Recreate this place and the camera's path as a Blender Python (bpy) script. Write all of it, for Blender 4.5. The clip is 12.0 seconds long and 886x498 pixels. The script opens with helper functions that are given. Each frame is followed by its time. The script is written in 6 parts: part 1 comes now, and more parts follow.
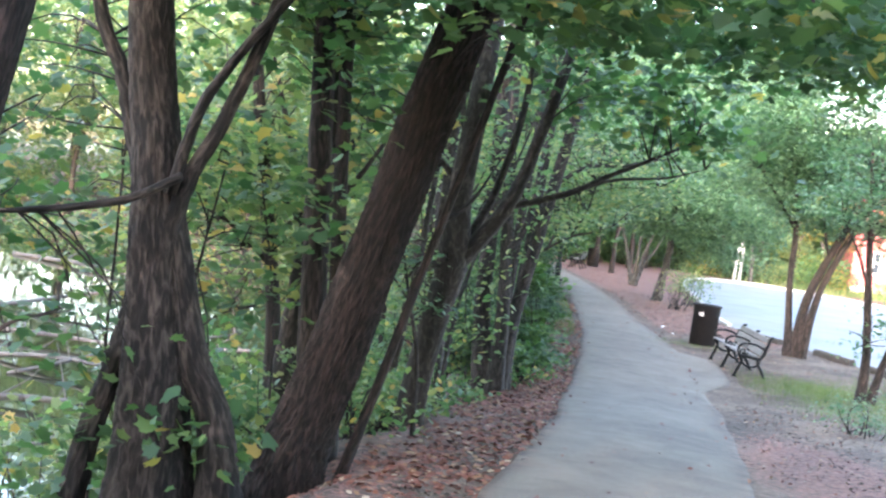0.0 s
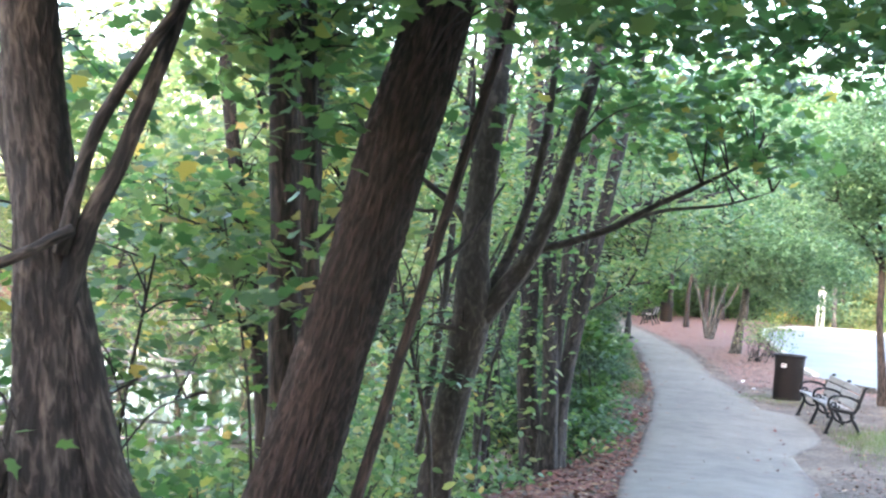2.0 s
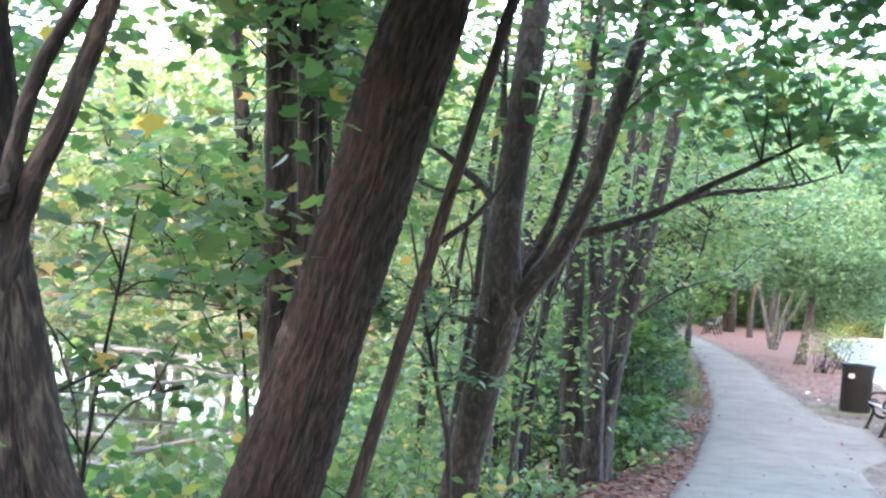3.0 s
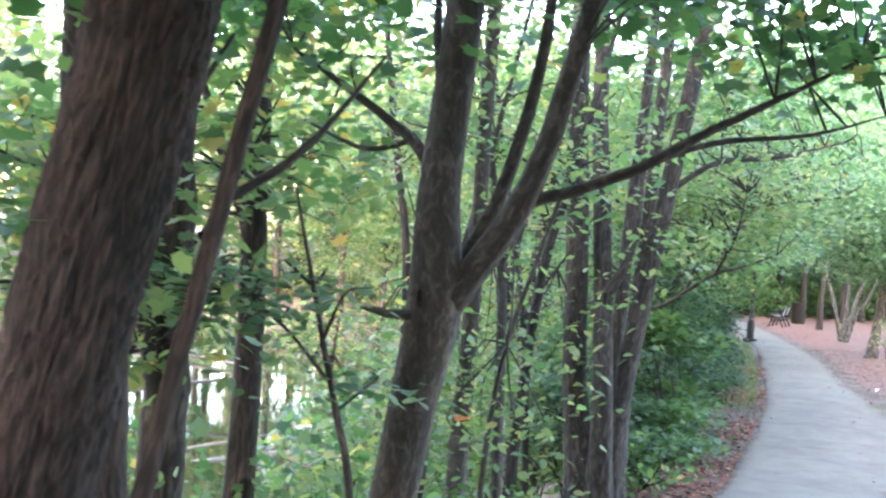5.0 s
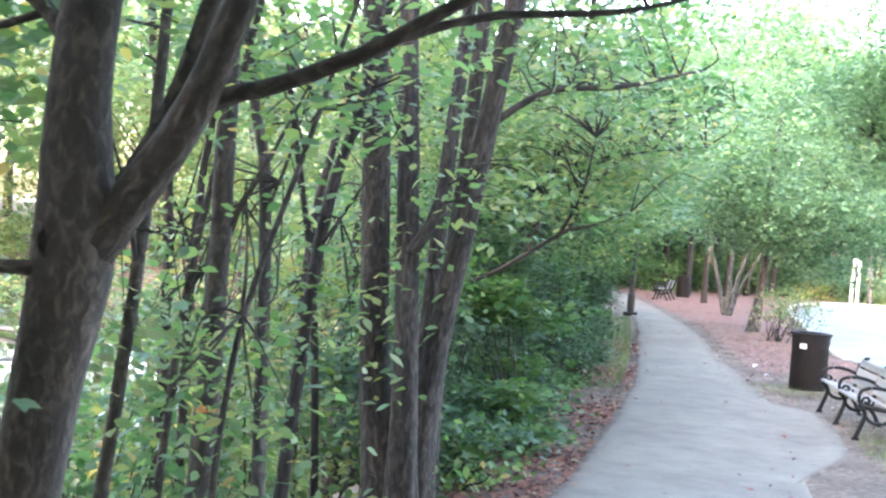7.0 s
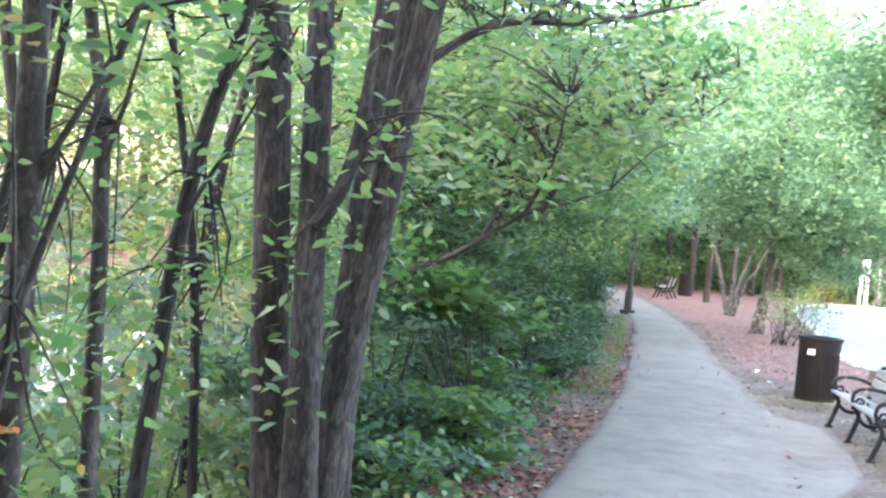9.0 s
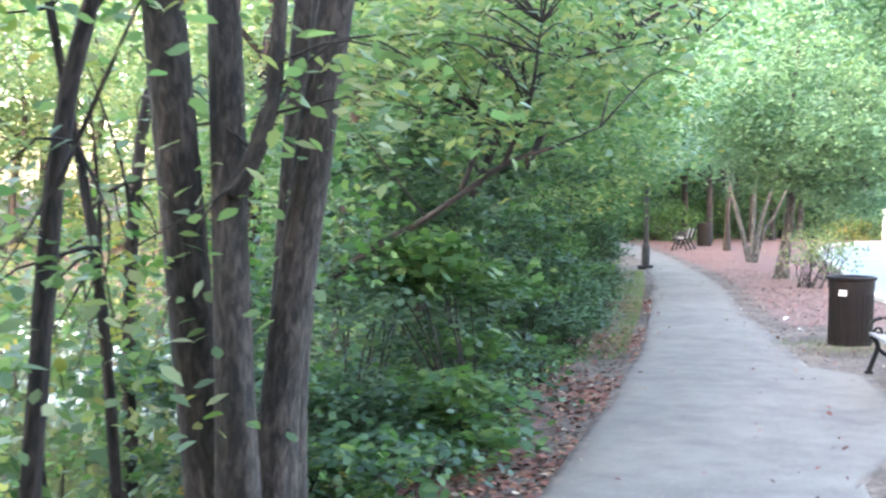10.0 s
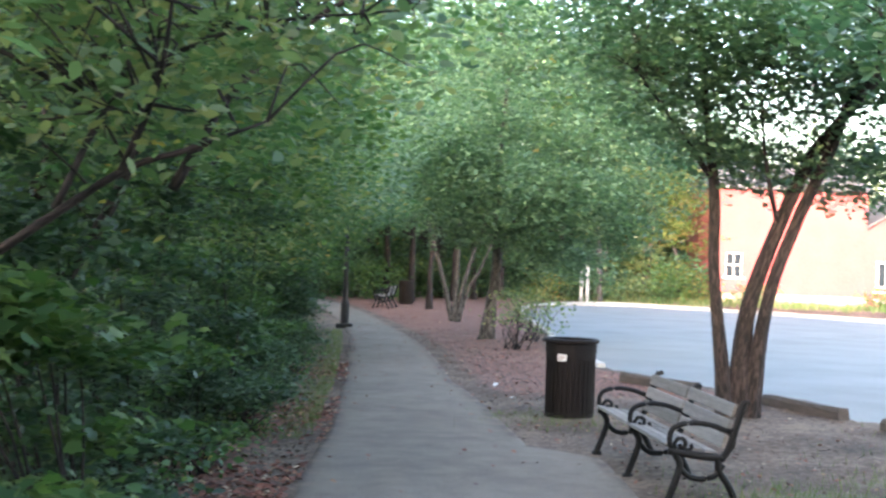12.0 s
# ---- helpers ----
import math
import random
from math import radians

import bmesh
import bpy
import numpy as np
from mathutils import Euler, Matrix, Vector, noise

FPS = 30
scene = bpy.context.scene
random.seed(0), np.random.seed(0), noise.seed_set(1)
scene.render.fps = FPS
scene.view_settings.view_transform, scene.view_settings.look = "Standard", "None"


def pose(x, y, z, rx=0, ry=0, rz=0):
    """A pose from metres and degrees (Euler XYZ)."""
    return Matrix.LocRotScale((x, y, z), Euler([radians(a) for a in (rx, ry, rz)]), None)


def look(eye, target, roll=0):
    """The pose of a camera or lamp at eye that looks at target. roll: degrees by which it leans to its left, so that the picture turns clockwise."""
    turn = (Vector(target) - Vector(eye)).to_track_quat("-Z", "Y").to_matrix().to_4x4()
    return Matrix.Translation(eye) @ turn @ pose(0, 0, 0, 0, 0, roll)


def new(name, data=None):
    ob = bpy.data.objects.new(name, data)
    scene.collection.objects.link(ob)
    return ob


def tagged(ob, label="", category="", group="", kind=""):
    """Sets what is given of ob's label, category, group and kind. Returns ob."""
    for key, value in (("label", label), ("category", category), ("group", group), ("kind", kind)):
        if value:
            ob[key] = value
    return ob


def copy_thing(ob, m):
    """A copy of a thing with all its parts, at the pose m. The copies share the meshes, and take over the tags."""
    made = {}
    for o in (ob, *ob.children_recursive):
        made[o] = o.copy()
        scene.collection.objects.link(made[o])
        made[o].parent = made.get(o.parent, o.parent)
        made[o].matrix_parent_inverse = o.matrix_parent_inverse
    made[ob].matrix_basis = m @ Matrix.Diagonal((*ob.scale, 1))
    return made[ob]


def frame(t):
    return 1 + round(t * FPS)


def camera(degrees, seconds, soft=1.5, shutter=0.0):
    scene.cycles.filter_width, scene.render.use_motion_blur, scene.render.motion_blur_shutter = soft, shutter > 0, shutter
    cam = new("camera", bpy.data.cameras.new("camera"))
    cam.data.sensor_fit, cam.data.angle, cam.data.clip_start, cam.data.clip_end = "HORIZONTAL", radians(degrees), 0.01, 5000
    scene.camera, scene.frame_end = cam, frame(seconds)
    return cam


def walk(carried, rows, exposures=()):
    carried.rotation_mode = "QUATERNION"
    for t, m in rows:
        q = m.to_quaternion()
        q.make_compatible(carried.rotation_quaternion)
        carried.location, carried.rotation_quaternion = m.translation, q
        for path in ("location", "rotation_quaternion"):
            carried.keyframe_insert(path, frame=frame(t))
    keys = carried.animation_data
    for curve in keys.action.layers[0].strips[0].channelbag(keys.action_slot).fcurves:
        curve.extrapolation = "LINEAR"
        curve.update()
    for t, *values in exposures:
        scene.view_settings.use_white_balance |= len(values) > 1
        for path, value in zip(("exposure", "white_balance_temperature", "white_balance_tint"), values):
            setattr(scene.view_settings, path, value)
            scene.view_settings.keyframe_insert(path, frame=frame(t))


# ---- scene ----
cam = camera(38.0, 12.0, 2.4, 0.35)
PATH = [
    (0, (1.403, -0.386, 2.566), (1.202, 1.602, 2.481), 8.4),
    (0.5, (1.484, 0.11, 2.532), (1.232, 2.092, 2.442), 6.1),
    (1, (1.577, 0.805, 2.497), (1.295, 2.784, 2.435), 5.7),
    (1.5, (1.616, 1.324, 2.468), (1.3, 3.298, 2.427), 8.0),
    (2, (1.674, 1.848, 2.461), (1.348, 3.822, 2.467), 4.7),
    (2.5, (1.767, 2.305, 2.413), (1.387, 4.269, 2.404), 6.1),
    (2.7, (1.764, 2.562, 2.346), (1.368, 4.522, 2.355), 6.0),
    (4.3, (1.954, 4.5, 2.249), (1.441, 6.433, 2.276), 1.8),
    (4.5, (1.992, 4.76, 2.279), (1.457, 6.686, 2.308), 3.6),
    (5, (2.17, 5.273, 2.264), (1.64, 7.202, 2.26), 4.4),
    (5.5, (2.267, 5.898, 2.219), (1.82, 7.847, 2.205), 4.6),
    (6, (2.402, 6.527, 2.173), (1.996, 8.485, 2.154), 4.3),
    (6.5, (2.417, 7.156, 2.169), (1.975, 9.106, 2.111), 8.3),
    (7, (2.517, 7.691, 2.134), (2.143, 9.656, 2.104), 4.6),
    (7.5, (2.612, 8.28, 2.132), (2.247, 10.246, 2.096), 7.4),
    (7.7, (2.624, 8.525, 2.099), (2.286, 10.496, 2.08), 8.3),
    (9.3, (2.673, 10.186, 2.027), (2.252, 12.14, 1.971), 3.6),
    (9.5, (2.718, 10.466, 2.009), (2.282, 12.416, 1.931), -0.1),
    (10, (2.715, 11.2, 1.968), (2.307, 13.155, 1.884), 0.8),
    (10.5, (2.61, 11.95, 1.944), (2.415, 13.94, 1.946), 0.6),
    (11, (2.63, 12.8, 1.898), (2.579, 14.8, 1.922), 2.6),
    (11.5, (2.679, 13.469, 1.842), (2.644, 15.469, 1.862), 3.5),
    (12, (2.662, 14.032, 1.827), (2.707, 16.032, 1.844), 2.1),
]

# ---- light ----
EXPOSURES = [(0.0, 4.55, 6300, 20), (2.5, 4.92, 6350, 22), (5.0, 5.06, 6330, 22), (7.5, 5.0, 6330, 22), (10.0, 5.02, 6330, 22), (10.5, 4.62, 6330, 23), (11.0, 4.26, 6330, 21), (11.5, 4.1, 6350, 21), (12.0, 3.74, 6400, 19)]
walk(cam, [(t, look(eye, target, roll)) for t, eye, target, roll in PATH], EXPOSURES)
SUN_EL, SUN_AZ = radians(9.5), radians(197)      # low sun behind the walker, over the unseen woods added there
world = bpy.data.worlds.new("sky_world")
scene.world = world
world.use_nodes = True
wn = world.node_tree
sky = wn.nodes.new("ShaderNodeTexSky")
sky.sky_type, sky.sun_disc = "NISHITA", False
sky.sun_elevation, sky.sun_rotation = SUN_EL, SUN_AZ
sky.air_density, sky.dust_density, sky.ozone_density = 1.0, 3.0, 1.0
wn.links.new(sky.outputs[0], wn.nodes["Background"].inputs[0])
wn.nodes["Background"].inputs[1].default_value = 0.15
sun = new("sun", bpy.data.lights.new("sun", "SUN"))
sun.data.energy, sun.data.angle, sun.data.color = 2.0, radians(0.6), (1.0, 0.91, 0.82)
sun_from = Vector((math.sin(SUN_AZ) * math.cos(SUN_EL), math.cos(SUN_AZ) * math.cos(SUN_EL), math.sin(SUN_EL)))
sun.matrix_world = look(sun_from * 100, (0, 0, 0))


# ---- materials ----
def material(name):
    m = bpy.data.materials.new(name)
    m.use_nodes = True
    return m, m.node_tree.nodes, m.node_tree.links, m.node_tree.nodes["Principled BSDF"]


def ramp_node(n, stops):
    r = n.new("ShaderNodeValToRGB")
    e = r.color_ramp.elements
    while len(e) < len(stops):
        e.new(0.5)
    for el, (p, c) in zip(e, stops):
        el.position, el.color = p, (*c, 1)
    return r


def surface(name, dark, light, scale=6.0, rough=0.85, bump=0.3, stretch=(1, 1, 1), fine=6.0, metal=0.0, dist=0.01, obj_random=0.0, spec=0.5):
    """Two scales of noise between two colours, with fine relief."""
    m, n, l, p = material(name)
    tc = n.new("ShaderNodeTexCoord")
    mp = n.new("ShaderNodeMapping")
    mp.inputs["Scale"].default_value = stretch
    l.new(tc.outputs["Object"], mp.inputs[0])
    a, b = n.new("ShaderNodeTexNoise"), n.new("ShaderNodeTexNoise")
    a.inputs["Scale"].default_value, b.inputs["Scale"].default_value = scale, scale * fine
    a.inputs["Detail"].default_value, b.inputs["Detail"].default_value = 5, 6
    l.new(mp.outputs[0], a.inputs[0]), l.new(mp.outputs[0], b.inputs[0])
    mix = n.new("ShaderNodeMath")
    mix.operation = "ADD"
    half = n.new("ShaderNodeMath")
    half.operation = "MULTIPLY"
    half.inputs[1].default_value = 0.5
    l.new(a.outputs[0], mix.inputs[0]), l.new(b.outputs[0], mix.inputs[1]), l.new(mix.outputs[0], half.inputs[0])
    r = ramp_node(n, [(0.33, dark), (0.67, light)])
    if obj_random:
        oi, sc, ad = n.new("ShaderNodeObjectInfo"), n.new("ShaderNodeMath"), n.new("ShaderNodeMath")
        sc.operation, ad.operation = "MULTIPLY_ADD", "ADD"
        sc.inputs[1].default_value, sc.inputs[2].default_value = obj_random, -obj_random / 2
        l.new(oi.outputs["Random"], sc.inputs[0]), l.new(sc.outputs[0], ad.inputs[0]), l.new(half.outputs[0], ad.inputs[1])
        half = ad
    l.new(half.outputs[0], r.inputs[0]), l.new(r.outputs[0], p.inputs["Base Color"])
    p.inputs["Roughness"].default_value, p.inputs["Metallic"].default_value = rough, metal
    p.inputs["Specular IOR Level"].default_value = spec
    bp = n.new("ShaderNodeBump")
    bp.inputs["Strength"].default_value, bp.inputs["Distance"].default_value = bump, dist
    l.new(b.outputs[0], bp.inputs["Height"]), l.new(bp.outputs[0], p.inputs["Normal"])
    return m


def leaf_material(name, stops, through_light=0.5, glow=(1.4, 1.6, 0.95), rough=0.5):
    """Leaves that let light through; each leaf takes its own colour of the ramp."""
    m, n, l, p = material(name)
    g = n.new("ShaderNodeNewGeometry")
    r = ramp_node(n, stops)
    l.new(g.outputs["Random Per Island"], r.inputs[0])
    l.new(r.outputs[0], p.inputs["Base Color"])
    p.inputs["Roughness"].default_value = rough
    t, mul, mx = n.new("ShaderNodeBsdfTranslucent"), n.new("ShaderNodeVectorMath"), n.new("ShaderNodeMixShader")
    mul.operation = "MULTIPLY"
    mul.inputs[1].default_value = glow
    l.new(r.outputs[0], mul.inputs[0]), l.new(mul.outputs[0], t.inputs[0])
    mx.inputs[0].default_value = through_light
    l.new(p.outputs[0], mx.inputs[1]), l.new(t.outputs[0], mx.inputs[2])
    l.new(mx.outputs[0], n["Material Output"].inputs[0])
    return m


def bark(name, dark, light, ridge=26.0, flat=0.16, crease=0.3):
    m, n, l, p = material(name)
    tc, mp = n.new("ShaderNodeAttribute"), n.new("ShaderNodeMapping")
    tc.attribute_name = "grain"
    mp.inputs["Scale"].default_value = (1, 1, flat)
    l.new(tc.outputs["Vector"], mp.inputs[0])
    v, a, c = n.new("ShaderNodeTexNoise"), n.new("ShaderNodeTexNoise"), n.new("ShaderNodeTexNoise")
    v.inputs["Scale"].default_value, v.inputs["Detail"].default_value, v.inputs["Distortion"].default_value = ridge, 4, 0.6
    a.inputs["Scale"].default_value, a.inputs["Detail"].default_value = 2.2, 4
    c.inputs["Scale"].default_value, c.inputs["Detail"].default_value = 60, 3
    l.new(mp.outputs[0], v.inputs[0]), l.new(tc.outputs["Vector"], a.inputs[0]), l.new(tc.outputs["Vector"], c.inputs[0])
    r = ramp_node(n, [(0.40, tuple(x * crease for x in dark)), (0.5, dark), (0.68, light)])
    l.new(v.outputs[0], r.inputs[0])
    blotch = ramp_node(n, [(0.35, (0.72, 0.72, 0.70)), (0.7, (1.25, 1.2, 1.15))])
    l.new(a.outputs[0], blotch.inputs[0])
    mul = n.new("ShaderNodeMix")
    mul.data_type, mul.blend_type = "RGBA", "MULTIPLY"
    mul.inputs[0].default_value = 1.0
    l.new(r.outputs[0], mul.inputs[6]), l.new(blotch.outputs[0], mul.inputs[7])
    l.new(mul.outputs[2], p.inputs["Base Color"])
    p.inputs["Roughness"].default_value = 0.92
    b1, b2 = n.new("ShaderNodeBump"), n.new("ShaderNodeBump")
    b1.inputs["Strength"].default_value, b1.inputs["Distance"].default_value = 0.9, 0.02
    b2.inputs["Strength"].default_value, b2.inputs["Distance"].default_value = 0.35, 0.006
    l.new(v.outputs[0], b1.inputs["Height"]), l.new(c.outputs[0], b2.inputs["Height"])
    l.new(b1.outputs[0], b2.inputs["Normal"]), l.new(b2.outputs[0], p.inputs["Normal"])
    return m


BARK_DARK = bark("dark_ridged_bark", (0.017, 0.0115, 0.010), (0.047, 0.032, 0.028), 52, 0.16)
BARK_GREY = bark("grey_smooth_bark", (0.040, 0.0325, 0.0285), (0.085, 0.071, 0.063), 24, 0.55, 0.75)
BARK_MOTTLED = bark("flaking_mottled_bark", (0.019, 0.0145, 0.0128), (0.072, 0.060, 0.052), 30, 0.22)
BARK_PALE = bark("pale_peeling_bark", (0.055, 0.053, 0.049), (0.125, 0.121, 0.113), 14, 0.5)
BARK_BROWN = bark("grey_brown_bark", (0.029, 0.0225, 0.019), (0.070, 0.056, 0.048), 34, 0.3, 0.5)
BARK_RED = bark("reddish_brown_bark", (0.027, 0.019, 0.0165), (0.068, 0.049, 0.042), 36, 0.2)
MAPLE = leaf_material("maple_leaves", [(0.0, (0.03663, 0.08755, 0.03959)), (0.6, (0.0704, 0.1391, 0.0609)), (0.95, (0.1197, 0.1854, 0.06859)), (0.985, (0.3379, 0.2472, 0.07612))])
MAPLE_LIGHT = leaf_material("light_understory_leaves", [(0.0, (0.06336, 0.1236, 0.05785)), (0.5, (0.1197, 0.1854, 0.0883)), (0.88, (0.2112, 0.2472, 0.1066)), (0.97, (0.4787, 0.3193, 0.1218))], 0.55)
HEDGE = leaf_material("dense_shrub_leaves", [(0.0, (0.01495, 0.042, 0.0207)), (0.6, (0.0368, 0.084, 0.0391)), (1.0, (0.08625, 0.1418, 0.0575))], 0.35)
SMALL = leaf_material("small_bluish_leaves", [(0.0, (0.0445, 0.0975, 0.0595)), (0.6, (0.0868, 0.159, 0.0914)), (1.0, (0.156, 0.228, 0.122))], 0.4, (1.3, 1.6, 0.9))
YELLOW = leaf_material("yellowing_leaves", [(0.0, (0.06, 0.115, 0.03)), (0.5, (0.12, 0.165, 0.045)), (0.85, (0.22, 0.20, 0.06)), (1.0, (0.30, 0.18, 0.07))], 0.45)
SPRUNG = leaf_material("pale_green_leaves", [(0.0, (0.07744, 0.1339, 0.06395)), (0.6, (0.1408, 0.1957, 0.0944)), (1.0, (0.2534, 0.2472, 0.1143))], 0.5)
LITTER = leaf_material("fallen_leaves", [(0.0, (0.07, 0.026, 0.018)), (0.4, (0.16, 0.055, 0.036)), (0.8, (0.23, 0.088, 0.052)), (0.95, (0.30, 0.17, 0.09)), (1.0, (0.45, 0.36, 0.26))], 0.1, (1, 1, 1), 0.8)
DEBRIS = leaf_material("dull_leaf_debris", [(0.0, (0.025, 0.018, 0.014)), (0.5, (0.07, 0.05, 0.036)), (0.9, (0.15, 0.115, 0.085)), (1.0, (0.30, 0.25, 0.19))], 0.05, (1, 1, 1), 0.9)
GRASS = leaf_material("grass_blades", [(0.0, (0.05, 0.10, 0.025)), (0.6, (0.10, 0.15, 0.04)), (1.0, (0.20, 0.19, 0.08))], 0.3)
HEDGE_B = leaf_material("greyish_shrub_leaves", [(0.0, (0.0184, 0.0441, 0.0276)), (0.6, (0.0437, 0.0798, 0.046)), (1.0, (0.092, 0.1365, 0.0713))], 0.35)
HEDGE_C = leaf_material("fresh_shrub_leaves", [(0.0, (0.0345, 0.08925, 0.0299)), (0.6, (0.07475, 0.147, 0.046)), (1.0, (0.1495, 0.21, 0.069))], 0.4)
PAD = surface("sealed_crack_tar", (0.060, 0.054, 0.048), (0.11, 0.10, 0.09), 1.0, 0.9, 0.35, fine=50, dist=0.004)
LOT = surface("parking_asphalt", (0.132, 0.146, 0.150), (0.205, 0.226, 0.232), 0.5, 0.85, 0.25, fine=60, dist=0.004)
CONCRETE = surface("weathered_concrete", (0.33, 0.31, 0.28), (0.52, 0.50, 0.46), 3, 0.9, 0.35, fine=14, obj_random=0.25)
STOPWOOD = surface("weathered_timber_stop", (0.040, 0.033, 0.028), (0.095, 0.080, 0.068), 5, 0.9, 0.5, (0.3, 3, 3))
IRON = surface("black_cast_iron", (0.005, 0.005, 0.0055), (0.012, 0.012, 0.0125), 12, 0.6, 0.3, dist=0.003, spec=0.25)
SLAT = surface("grey_weathered_wood", (0.12, 0.115, 0.105), (0.25, 0.24, 0.225), 4, 0.85, 0.45, (0.25, 0.25, 4), obj_random=0.25)
BIN = surface("dark_brown_steel", (0.0055, 0.0042, 0.004), (0.013, 0.010, 0.0092), 7, 0.7, 0.25, dist=0.003, spec=0.2)
STICKER = surface("white_sticker", (0.68, 0.68, 0.66), (0.80, 0.80, 0.78), 20, 0.6, 0.05)
INK = surface("sticker_print", (0.20, 0.12, 0.10), (0.30, 0.18, 0.15), 20, 0.6, 0.05)
POST = surface("painted_post_metal", (0.012, 0.013, 0.014), (0.035, 0.035, 0.036), 9, 0.65, 0.2, dist=0.003, spec=0.25)
LOGWOOD = surface("bleached_log", (0.06, 0.054, 0.048), (0.15, 0.14, 0.128), 6, 0.9, 0.5, (4, 0.4, 4))
REDWALL = surface("salmon_painted_siding", (0.28, 0.048, 0.043), (0.35, 0.070, 0.063), 0.7, 0.8, 0.2, fine=12)
STONE = surface("sandstone_base", (0.38, 0.29, 0.20), (0.55, 0.44, 0.32), 1.2, 0.9, 0.4)
ROOF = surface("dark_shingle_roof", (0.05, 0.045, 0.045), (0.11, 0.10, 0.10), 2, 0.9, 0.4, obj_random=0.2)
TRIM = surface("cream_trim", (0.62, 0.58, 0.50), (0.75, 0.72, 0.65), 2, 0.7, 0.1)


def glass_material():
    m, n, l, p = material("dark_window_glass")
    p.inputs["Base Color"].default_value = (0.02, 0.025, 0.03, 1)
    p.inputs["Roughness"].default_value = 0.06
    return m


def water_material():
    m, n, l, p = material("still_pond_water")
    p.inputs["Base Color"].default_value = (0.018, 0.022, 0.012, 1)
    p.inputs["Roughness"].default_value, p.inputs["IOR"].default_value = 0.03, 1.33
    tc, a, b = n.new("ShaderNodeTexCoord"), n.new("ShaderNodeTexNoise"), n.new("ShaderNodeBump")
    a.inputs["Scale"].default_value, a.inputs["Detail"].default_value = 1.6, 3
    b.inputs["Strength"].default_value, b.inputs["Distance"].default_value = 0.12, 0.02
    l.new(tc.outputs["Object"], a.inputs[0]), l.new(a.outputs[0], b.inputs["Height"]), l.new(b.outputs[0], p.inputs["Normal"])
    return m


def ground_material():
    """Bare trodden earth; masks on the mesh tell where bark mulch lies and where thin grass grows."""
    m, n, l, p = material("trodden_earth")
    tc = n.new("ShaderNodeTexCoord")
    a, b, c = (n.new("ShaderNodeTexNoise") for _ in range(3))
    for nd, s, d in ((a, 0.9, 6), (b, 14, 6), (c, 55, 5)):
        nd.inputs["Scale"].default_value, nd.inputs["Detail"].default_value = s, d
        l.new(tc.outputs["Object"], nd.inputs[0])
    earth = ramp_node(n, [(0.39, (0.034, 0.022, 0.0145)), (0.5, (0.088, 0.060, 0.041)), (0.61, (0.160, 0.116, 0.082))])
    mulch = ramp_node(n, [(0.34, (0.055, 0.024, 0.018)), (0.66, (0.225, 0.106, 0.079))])
    grass = ramp_node(n, [(0.3, (0.055, 0.07, 0.032)), (0.7, (0.115, 0.125, 0.06))])
    add, half = n.new("ShaderNodeMath"), n.new("ShaderNodeMath")
    add.operation, half.operation = "ADD", "MULTIPLY"
    half.inputs[1].default_value = 0.5
    l.new(a.outputs[0], add.inputs[0]), l.new(b.outputs[0], add.inputs[1]), l.new(add.outputs[0], half.inputs[0])
    for r in (earth, mulch, grass):
        l.new((b if r is mulch else half).outputs[0], r.inputs[0])
    last = earth.outputs[0]
    for r, key in ((mulch, "mulch"), (grass, "grass")):
        at = n.new("ShaderNodeAttribute")
        at.attribute_name = key
        s, q, k = n.new("ShaderNodeMath"), n.new("ShaderNodeMath"), n.new("ShaderNodeMix")
        s.operation, q.operation, q.use_clamp = "ADD", "MULTIPLY_ADD", True
        l.new(at.outputs["Fac"], s.inputs[0]), l.new((a if key == "grass" else b).outputs[0], s.inputs[1])
        l.new(s.outputs[0], q.inputs[0])
        q.inputs[1].default_value, q.inputs[2].default_value = 4.0, -3.6
        k.data_type = "RGBA"
        l.new(q.outputs[0], k.inputs[0]), l.new(last, k.inputs[6]), l.new(r.outputs[0], k.inputs[7])
        last = k.outputs[2]
    l.new(last, p.inputs["Base Color"])
    p.inputs["Roughness"].default_value = 0.95
    bp = n.new("ShaderNodeBump")
    bp.inputs["Strength"].default_value, bp.inputs["Distance"].default_value = 0.6, 0.02
    l.new(c.outputs[0], bp.inputs["Height"]), l.new(bp.outputs[0], p.inputs["Normal"])
    return m


